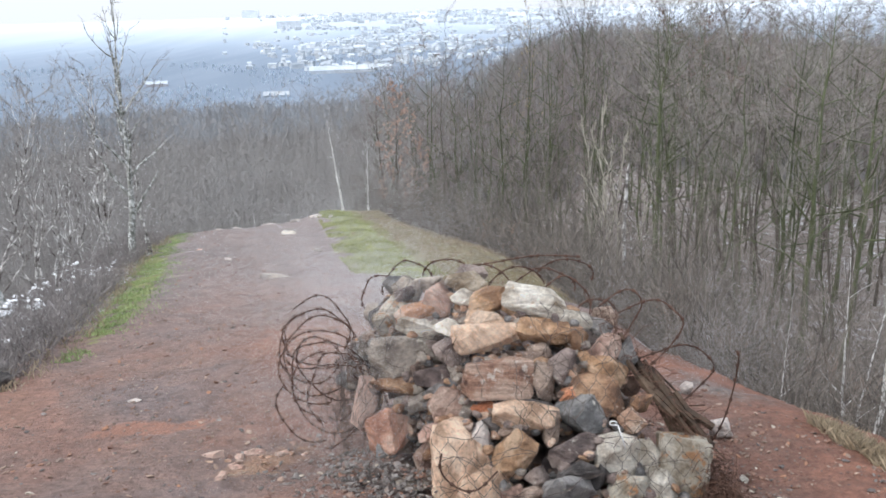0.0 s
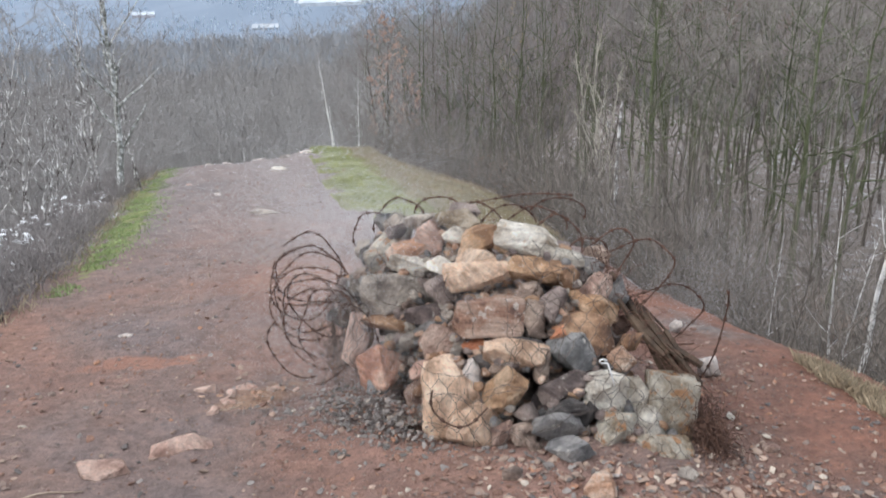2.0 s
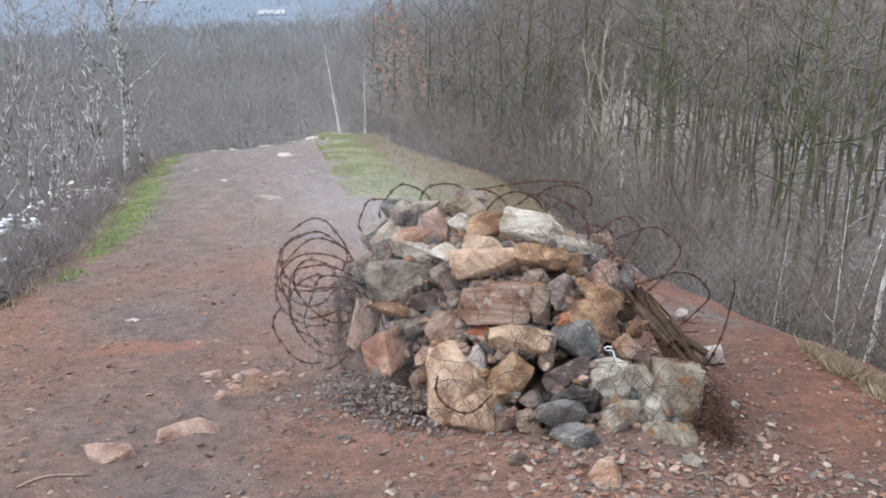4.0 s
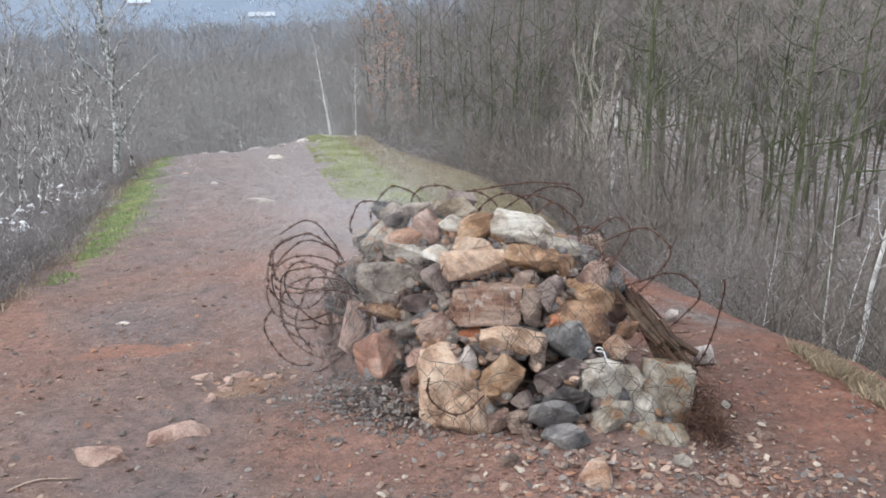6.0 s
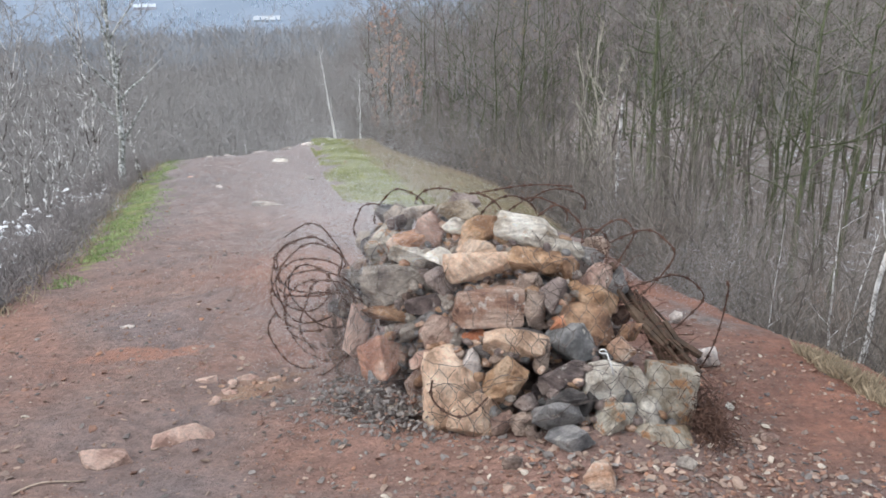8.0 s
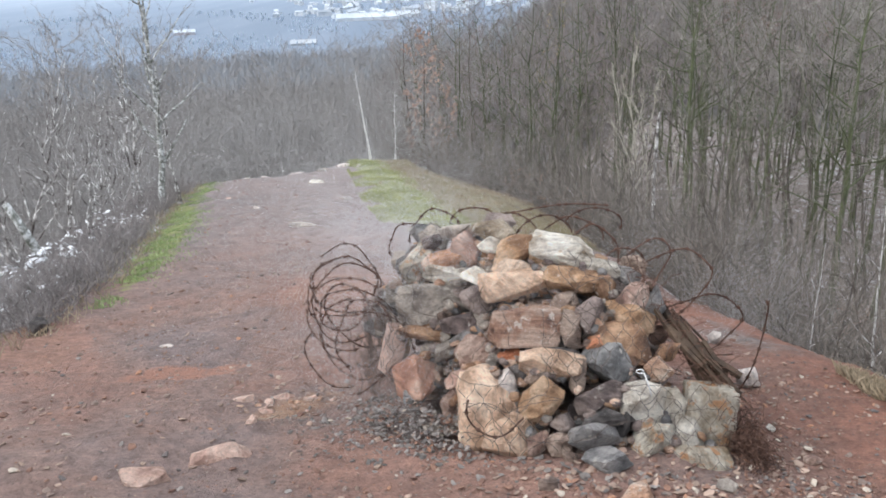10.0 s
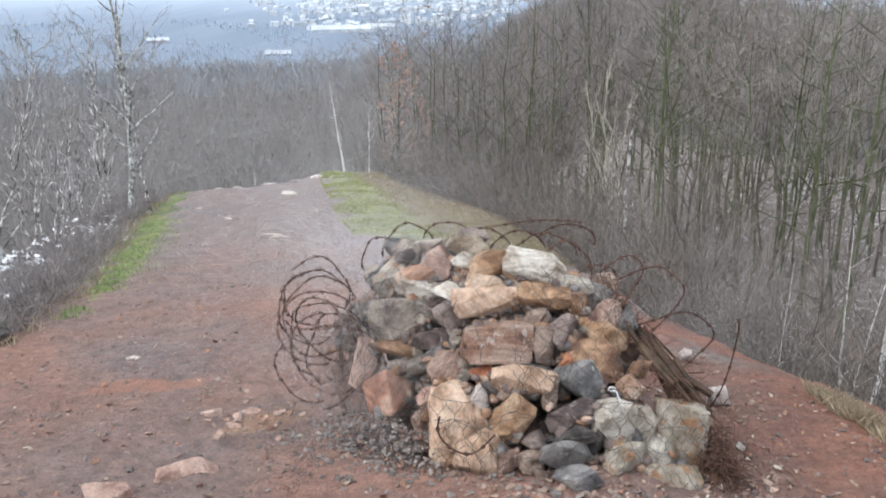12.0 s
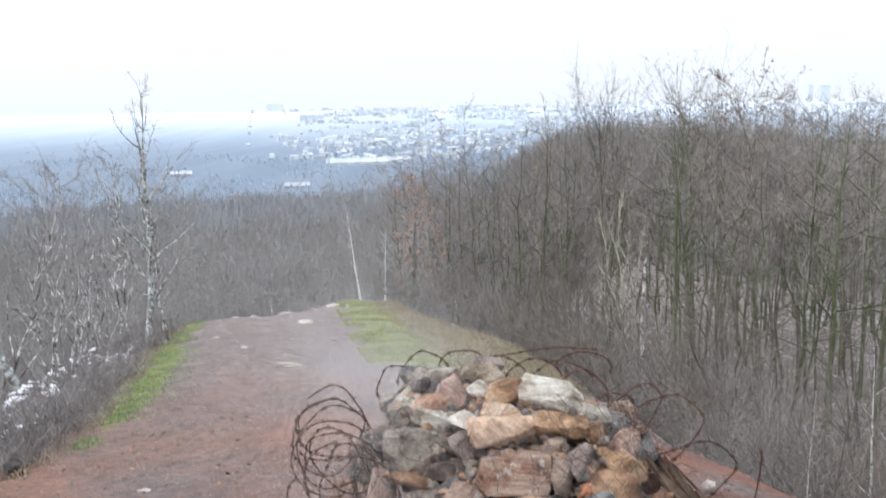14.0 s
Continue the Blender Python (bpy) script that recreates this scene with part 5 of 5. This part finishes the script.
def loop(parent, c, rx, rz, roll, start, end, seed, yaw=0.0, pitch=0.0, drift=0.0):
    """Part of a wobbly ring of wire round c; angles in degrees."""
    rng = random.Random(seed)
    ph = [rng.uniform(0, 6.28) for _ in range(4)]
    m = Euler((radians(pitch), 0, radians(yaw))).to_matrix()
    n = max(12, int(abs(end - start) / 6))
    pts = []
    for i in range(n + 1):
        a = radians(start + (end - start) * i / n)
        k = 1 + 0.05 * math.sin(2 * a + ph[0]) + 0.03 * math.sin(5 * a + ph[1])
        x, z = rx * k * math.cos(a), rz * k * math.sin(a)
        cr, sr = math.cos(radians(roll)), math.sin(radians(roll))
        q = Vector((x * cr - z * sr, 0.04 * math.sin(a + ph[2]) + 0.015 * math.sin(4 * a + ph[3]) + drift * i / n, x * sr + z * cr))
        pts.append(Vector(c) + m @ q)
    barbed(parent, pts, seed=seed)


coil = tagged(new("barbed_wire_coil"), "tangled coil of rusty barbed wire beside the cairn", "barbed wire")
crng = random.Random(5)
for i in range(9):
    t = i / 8
    c = (-0.64 - 0.21 * t + crng.gauss(0, 0.02), 4.15 + 0.75 * t, -0.27 + 0.07 * t + crng.gauss(0, 0.015))
    loop(coil, c, 0.225 - 0.02 * t + crng.gauss(0, 0.015), 0.225 - 0.025 * t + crng.gauss(0, 0.015), crng.uniform(0, 360), 0, crng.choice((360, 300, 330)), 400 + i,
         crng.uniform(-30, 30), crng.uniform(-20, 20), crng.uniform(-0.08, 0.12))
loop(coil, (-0.68, 4.2, -0.3), 0.26, 0.24, 0, 150, 265, 420)
loop(coil, (-0.6, 4.1, -0.3), 0.27, 0.22, 0, 5, 120, 421)

tangle = tagged(new("barbed_wire_tangle"), "loose loops of rusty barbed wire beside the cairn", "barbed wire")
loop(tangle, (0.6, 4.5, 0.06), 0.15, 0.19, 0, -30, 200, 430)
loop(tangle, (0.8, 4.3, 0.04), 0.24, 0.1, 38, -110, 150, 431, 15)
loop(tangle, (0.92, 4.2, 0.0), 0.28, 0.15, 35, -120, 140, 432, -10)
loop(tangle, (1.08, 4.1, -0.17), 0.25, 0.14, 8, -160, 175, 433, 10)
loop(tangle, (1.12, 4.0, -0.18), 0.2, 0.13, -20, 150, 330, 434)
loop(tangle, (1.31, 4.0, -0.3), 0.06, 0.32, -12, -95, 90, 435)
loop(tangle, (0.76, 4.4, -0.04), 0.2, 0.2, 0, 20, 160, 436, 30)
crown_wire = tagged(new("barbed_wire"), "rusty barbed wire loops trailing behind the cairn's top", "barbed wire")
for i, (x, z, rx, rz, a, e) in enumerate(((0.52, 0.1, 0.17, 0.13, 0, 190), (0.36, 0.1, 0.16, 0.14, 10, 180), (0.2, 0.13, 0.15, 0.12, -10, 170), (-0.03, 0.17, 0.14, 0.12, 0, 180),
                                          (-0.26, 0.08, 0.14, 0.2, 20, 185), (-0.42, 0.03, 0.12, 0.15, 60, 230), (0.66, 0.12, 0.18, 0.12, -10, 160), (0.4, 0.2, 0.4, 0.05, 20, 150))):
    loop(crown_wire, (x, 4.72 + 0.03 * i, z), rx, rz, 0, a, e, 450 + i, 20 * math.sin(i * 2.1))
front_wire = tagged(new("fallen_barbed_wire"), "bent rusty wire hanging over the cairn's front stones", "wire")
loop(front_wire, (0.07, 3.24, -0.12), 0.14, 0.15, 0, 170, 320, 470)


def heap_solid():
    """The heap's stones as one solid to lay things on."""
    verts, faces = [], []
    for m, me in CAIRN_TREE:
        base = len(verts)
        verts += [m @ v.co for v in me.vertices]
        faces += [tuple(base + i for i in p.vertices) for p in me.polygons]
    return BVHTree.FromPolygons(verts, faces)


def wedged_rubble(solid):
    """Small stones in the clefts of the heap, where the face lies back from its surroundings."""
    rng = random.Random(66)
    way, up = Vector((0, 0.86, -0.51)), Vector((0, 0.51, 0.86))

    def meet(u, v):
        hit = solid.ray_cast(Vector((0.42, 3.5, -0.2)) + Vector((u, 0, 0)) + up * v - way * 2, way, 4)
        return None if hit[0] is None else (hit[0], hit[3])

    heaps = {kind: Soup() for kind in ("brown", "mauve", "slate", "tan", "grey", "rust")}
    for _ in range(6000):
        u, v = rng.uniform(-0.85, 0.75), rng.uniform(-0.45, 0.75)
        here = meet(u, v)
        if here is None:
            continue
        around = [meet(u + a, v + b) for a, b in ((0.07, 0), (-0.07, 0), (0, 0.06), (0, -0.06))]
        back = [here[1] - q[1] for q in around if q]
        if len(back) < 4 or sum(back) / 4 < 0.03:
            continue
        k = rng.uniform(0.009, 0.034)
        heaps[rng.choice(("brown", "brown", "mauve", "mauve", "slate", "tan", "grey", "rust"))].pebble(here[0] - way * k * rng.uniform(0.0, 0.6), (k, k * rng.uniform(0.6, 0.9), k * rng.uniform(0.45, 0.8)), rng)
    for kind, soup in heaps.items():
        tagged(part("wedged_rubble", soup.mesh("wedged_rubble", STONES[kind]), cairn, "small broken stones wedged between the large ones"), kind="stuff")


def netting(solid):
    """Hexagonal wire netting laid over the stones."""
    way = Vector((0, 0.86, -0.51))
    side, up = Vector((1, 0, 0)), Vector((0, 0.51, 0.86))
    cell = 0.044
    nodes, s = {}, Soup()

    def node(i, j):
        if (i, j) not in nodes:
            u = i * cell * 0.87 + 0.006 * noise.noise(Vector((i, j, 1)))
            v = j * cell * 0.5 + 0.006 * noise.noise(Vector((i, j, 7)))
            o = Vector((0.42, 3.5, -0.2)) + side * u + up * v - way * 2
            hit = solid.ray_cast(o, way, 4)[0]
            nodes[i, j] = None if hit is None else hit - way * 0.012
        return nodes[i, j]

    for i in range(-26, 22):
        for j in range(-18, 42):
            x = i * cell * 0.87
            y = j * cell * 0.5
            wanted = (x > 0.22 and y < 0.28) or noise.noise(Vector((x * 2.2, y * 2.2, 4))) > -0.02
            if not wanted or (i + (j // 3)) % 2 or j % 3 == 2:
                continue
            a = node(i, j)
            ends = ((i, j + 1),) if j % 3 == 0 else ((i - 1, j + 2), (i + 1, j + 2))
            for e in ends:
                b = node(*e)
                if a and b and (a - b).length < 0.09:
                    s.tube([a, b], [0.0015, 0.0015], 3, False)
    rng = random.Random(64)
    for _ in range(60):
        u, v, a = rng.uniform(-0.75, 0.65), rng.gauss(0.15, 0.3), rng.uniform(0, 6.28)
        pts = []
        for k in range(16):
            a += rng.gauss(0, 0.35)
            u, v = u + 0.03 * math.cos(a), v + 0.022 * math.sin(a)
            hit = solid.ray_cast(Vector((0.42, 3.5, -0.2)) + side * u + up * v - way * 2, way, 4)[0]
            if hit is None or (pts and (hit - pts[-1]).length > 0.12):
                break
            pts.append(hit - way * rng.uniform(0.01, 0.025))
        if len(pts) > 3:
            s.tube(pts, [0.0016] * len(pts), 3, False)
    return s


SOLID = heap_solid()
wedged_rubble(SOLID)
net = tagged(new("wire_netting"), "torn hexagonal wire netting draped over the stones", "netting")
tagged(part("hexagonal_mesh", netting(SOLID).mesh("hexagonal_mesh", MESH_WIRE), net), kind="stuff")


def hanging_wires():
    rng, s = random.Random(61), Soup()
    for _ in range(90):
        x, y = rng.gauss(-0.56, 0.07), rng.uniform(4.0, 4.5)
        top = rng.uniform(-0.3, 0.05)
        low = ground_z(x, y) + rng.uniform(0.0, 0.2)
        pts = [Vector((x + 0.06 * noise.noise(Vector((x * 40, k * 0.6, 0))), y, low + (top - low) * k / 5)) for k in range(6)]
        s.tube(pts, [0.0012] * 6, 3, False)
    return s


tagged(part("wire_fringe", hanging_wires().mesh("wire_fringe", MESH_WIRE), net, "rusty frayed wires hanging at the netting's edge"), kind="stuff")


def fuzz():
    rng, s = random.Random(62), Soup()
    for _ in range(800):
        x, y = rng.gauss(1.17, 0.05), rng.gauss(3.42, 0.11)
        p = Vector((x, y, ground_z(x, y) + abs(rng.gauss(0, 0.09))))
        d = Vector((rng.gauss(0, 1), rng.gauss(0, 1), rng.gauss(0, 1))).normalized() * rng.uniform(0.015, 0.06)
        s.tube([p, p + d, p + d * 1.6 + Vector((0, 0, -0.02))], [0.002, 0.002, 0.0015], 3, False)
    return s


def shoulder_wires():
    rng, s = random.Random(63), Soup()
    for _ in range(230):
        t = rng.random()
        p = Vector((0.72, 3.98, 0.2)).lerp(Vector((1.12, 3.6, -0.3)), t) + Vector((rng.gauss(0, 0.035), rng.gauss(0, 0.05), rng.gauss(0, 0.035)))
        d = Vector((rng.gauss(0.4, 1), rng.gauss(-0.3, 0.7), rng.gauss(-0.4, 0.8))).normalized() * 0.02
        pts = [p]
        for _ in range(rng.randint(3, 9)):
            d = (d + Vector((rng.gauss(0, 0.012), rng.gauss(0, 0.012), rng.gauss(0, 0.012)))).normalized() * 0.02
            pts.append(pts[-1] + d)
        s.tube(pts, [0.0017] * len(pts), 3, False)
    return s


tagged(part("matted_wire", shoulder_wires().mesh("matted_wire", RUST), net, "matted rusty wires over the cairn's shoulder"), kind="stuff")
tagged(part("rusted_tangle", fuzz().mesh("rusted_tangle", RUST), net, "crumbling rusted netting at the cairn's foot"), kind="stuff")

bundle = tagged(new("stick_bundle"), "bundle of weathered brown sticks leaning on the cairn", "sticks")
krng = random.Random(9)
for i in range(38):
    k = krng.random()
    a = Vector((0.82 + 0.12 * k + krng.gauss(0, 0.02), 3.86 - 0.02 * k + krng.gauss(0, 0.04), 0.05 - 0.12 * k + krng.gauss(0, 0.025)))
    b = Vector((1.1 + 0.1 * k + krng.gauss(0, 0.04), 3.62 + 0.06 * k + krng.gauss(0, 0.04), -0.3 - 0.05 * k + krng.gauss(0, 0.04)))
    a, b = a + (a - b) * krng.uniform(-0.3, 0.15), b + (b - a) * krng.uniform(-0.35, 0.1)
    s = Soup()
    w = krng.choice((0.004, 0.005, 0.006, 0.008, 0.011, 0.016, 0.022))
    mid = a.lerp(b, 0.5) + Vector((krng.gauss(0, 0.014), krng.gauss(0, 0.015), krng.gauss(0, 0.016)))
    s.tube([a, mid, b], [w * 0.8, w, w * 0.9], 5)
    part("stick", s.mesh("stick", STICK_PALE if i % 6 == 0 and w < 0.009 else STICK), bundle)

tag_wire = Soup()
ring = [Vector((0.672 + 0.015 * math.cos(a), 3.36, -0.055 + 0.009 * math.sin(a))) for a in [0.4 * k for k in range(14)]]
tag_wire.tube(ring + [Vector((0.689, 3.35, -0.06)), Vector((0.707, 3.34, -0.11)), Vector((0.722, 3.34, -0.165))], [0.003] * 17, 5)
tagged(new("white_wire_hook", tag_wire.mesh("white_wire_hook", WHITE_WIRE, True)), "bent white coated wire hook on the stones", "wire")


# ---- the town in the valley ----
def far_place(turn, d):
    x, y = d * math.sin(radians(turn)), d * math.cos(radians(turn))
    return x, y, ground_z(x, y)


def house_into(walls, roofs, x, y, z, w, d, h, pitch, turn):
    m = Matrix.Translation((x, y, z)) @ Euler((0, 0, turn)).to_matrix().to_4x4()
    b = len(walls.v)
    walls.v += [m @ Vector(p) for p in ((-w, -d, -3), (w, -d, -3), (w, d, -3), (-w, d, -3), (-w, -d, h), (w, -d, h), (w, d, h), (-w, d, h), (-w, 0, h + pitch), (w, 0, h + pitch))]
    walls.f += [(b, b + 1, b + 5, b + 4), (b + 2, b + 3, b + 7, b + 6), (b + 1, b + 2, b + 6, b + 9, b + 5), (b + 3, b, b + 4, b + 8, b + 7)]
    b = len(roofs.v)
    o = 0.6
    roofs.v += [m @ Vector(p) for p in ((-w - o, -d - o, h - 0.1), (w + o, -d - o, h - 0.1), (w + o, 0, h + pitch + 0.4), (-w - o, 0, h + pitch + 0.4), (-w - o, d + o, h - 0.1), (w + o, d + o, h - 0.1))]
    roofs.f += [(b, b + 1, b + 2, b + 3), (b + 3, b + 2, b + 5, b + 4)]


def town():
    rng = random.Random(71)
    walls, roofs = Soup(), Soup()
    for _ in range(5200):
        t = rng.choice((rng.gauss(-6, 5), rng.gauss(1, 6), rng.gauss(-3, 7), rng.uniform(-28, 28)))
        d = 1450 + 3100 * rng.random() ** 0.75
        if t < -7 - 8 * rng.random():
            continue
        if noise.noise(Vector((t * 0.5, d * 0.006, 0.5))) < -0.05:
            continue
        x, y, z = far_place(t, d)
        big = rng.random() < 0.1
        w = rng.uniform(8, 17) if big else rng.uniform(3, 6.5)
        house_into(walls, roofs, x, y, z, w, rng.uniform(3, 6), rng.uniform(6, 15) if big else rng.uniform(3, 8), rng.uniform(1, 4), rng.uniform(-1.2, 1.2))
    tagged(new("town_walls", walls.mesh("town_walls", FAR_WALL)), "house walls of the distant town, tinted for haze", "town", kind="stuff")
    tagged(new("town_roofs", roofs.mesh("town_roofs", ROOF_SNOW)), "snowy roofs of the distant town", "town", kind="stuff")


town()


def hall(name, label, turn, d, w, deep, h, pitch, angle, render=FAR_WALL, cover=ROOF_SNOW):
    walls, roofs = Soup(), Soup()
    x, y, z = far_place(turn, d)
    house_into(walls, roofs, 0, 0, 0, w, deep, h, pitch, 0)
    ob = tagged(new(name), label, "building")
    ob.matrix_basis = Matrix.Translation((x, y, z)) @ Euler((0, 0, angle)).to_matrix().to_4x4()
    part("wall_shell", walls.mesh("wall_shell", render), ob)
    part("roof", roofs.mesh("roof", cover), ob, "snow-covered roof")


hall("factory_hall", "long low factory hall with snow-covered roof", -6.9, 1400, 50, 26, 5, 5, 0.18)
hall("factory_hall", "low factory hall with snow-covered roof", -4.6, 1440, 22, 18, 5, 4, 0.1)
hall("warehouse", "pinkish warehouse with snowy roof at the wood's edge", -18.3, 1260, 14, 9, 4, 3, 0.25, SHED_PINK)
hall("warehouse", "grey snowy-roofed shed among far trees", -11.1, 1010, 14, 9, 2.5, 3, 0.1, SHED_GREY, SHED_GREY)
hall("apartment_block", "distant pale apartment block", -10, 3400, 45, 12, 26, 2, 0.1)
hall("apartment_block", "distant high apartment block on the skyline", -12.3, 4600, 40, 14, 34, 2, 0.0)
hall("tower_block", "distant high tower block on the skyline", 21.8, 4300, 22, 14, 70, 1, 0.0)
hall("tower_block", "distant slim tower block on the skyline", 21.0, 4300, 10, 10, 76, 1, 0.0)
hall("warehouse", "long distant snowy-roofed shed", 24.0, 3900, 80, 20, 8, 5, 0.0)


def spray_tree(s, x, y, z, tall, count, rng, wide):
    """A far bare tree: a stem and upward-raking boughs."""
    foot = Vector((x, y, z - 1))
    for k in range(count):
        h = 0 if k == 0 else tall * rng.uniform(0.15, 0.6)
        p = foot + Vector((0, 0, h + (0 if k == 0 else 1)))
        a = rng.uniform(0, 6.28)
        r = tall * (0.02 if k == 0 else rng.uniform(0.08, 0.34))
        q = Vector((x + r * math.cos(a), y + r * math.sin(a), z + min(tall, h + tall * rng.uniform(0.25, 0.6)) if k else z + tall))
        b = len(s.v)
        w = Vector((math.cos(a * 3), math.sin(a * 3), 0)) * wide * (1.6 if k == 0 else 1)
        s.v += [p - w, p + w, q]
        s.f.append((b, b + 1, b + 2))


def far_woods():
    rng = random.Random(81)
    near, middle = Soup(), Soup()
    for _ in range(4300):
        t, d = rng.uniform(-33, 12), math.sqrt(rng.uniform(75 ** 2, 345 ** 2))
        x, y, z = far_place(t, d)
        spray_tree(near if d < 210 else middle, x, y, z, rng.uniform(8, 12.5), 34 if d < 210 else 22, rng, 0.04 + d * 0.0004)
    for _ in range(1100):
        t, d = rng.uniform(3, 33), 78 + 150 * rng.random()
        x, y, z = far_place(t, d)
        spray_tree(near, x, y, z, rng.uniform(10, 14), 30, rng, 0.06 + d * 0.0004)
    valley = Soup()
    for _ in range(9000):
        t, d = rng.uniform(-33, 30), 360 + 1500 * rng.random() ** 1.3
        if noise.noise(Vector((t * 0.22, d * 0.0035, 2.0))) < -0.25 + d * 0.00022:
            continue
        x, y, z = far_place(t, d)
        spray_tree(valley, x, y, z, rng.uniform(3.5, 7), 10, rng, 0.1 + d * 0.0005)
    tagged(new("valley_trees", valley.mesh("valley_trees", VALLEY_TREES)), "bare woods scattered over the valley, tinted blue for haze", "woods", kind="stuff")
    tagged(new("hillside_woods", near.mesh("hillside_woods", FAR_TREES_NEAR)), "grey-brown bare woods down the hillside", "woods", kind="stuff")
    tagged(new("lower_woods", middle.mesh("lower_woods", FAR_TREES_MIDDLE)), "bare woods at the hill's foot, haze put into their grey", "woods", kind="stuff")


far_woods()


# ---- steam from the warm heap ----
def steam():
    """A drifting veil of fine droplets."""
    rng = np.random.default_rng(4)
    droplets, n, l, _ = material("water_droplets")
    both, lit, shone = n.new("ShaderNodeMixShader"), n.new("ShaderNodeBsdfDiffuse"), n.new("ShaderNodeBsdfTranslucent")
    lit.inputs["Color"].default_value = shone.inputs["Color"].default_value = (0.8, 0.81, 0.83, 1)
    l.new(lit.outputs[0], both.inputs[1]), l.new(shone.outputs[0], both.inputs[2])
    l.new(both.outputs[0], n["Material Output"].inputs["Surface"])
    pts, sizes = [], []
    for c, spread, count, size in (((-0.55, 6.2, -0.5), (0.45, 0.9, 0.24), 340000, 0.0014), ((-1.2, 9.4, -1.0), (0.75, 1.6, 0.3), 380000, 0.0017),
                                   ((-0.36, 3.76, 0.05), (0.28, 0.22, 0.24), 300000, 0.001), ((1.75, 6.2, -0.8), (0.45, 0.6, 0.26), 130000, 0.0015), ((-1.6, 14.0, -1.0), (1.5, 2.5, 0.6), 200000, 0.0026),
                                   ((-5.0, 15.5, -1.3), (1.4, 2.5, 0.7), 130000, 0.0026)):
        p = rng.normal(c, spread, (count, 3))
        keep = np.array([noise.noise(Vector(q) * 1.3) + 0.5 * noise.noise(Vector(q) * 3.1) for q in p]) > -0.1
        p = p[keep & (p[:, 2] > height(p[:, 0], p[:, 1]) + 0.02) & (p[:, 1] > 2.6)]
        pts.append(p)
        sizes.append(np.full(len(p), size))
    p, k = np.concatenate(pts), np.concatenate(sizes)
    corners = p[:, None, :] + rng.normal(0, 0.75, (len(p), 3, 3)) * k[:, None, None]
    me = bpy.data.meshes.new("steam")
    me.from_pydata(corners.reshape(-1, 3).tolist(), [], np.arange(len(p) * 3).reshape(-1, 3).tolist())
    me.materials.append(droplets)
    tagged(new("steam", me), "thin white steam drifting over the path", "steam", kind="stuff")


steam()
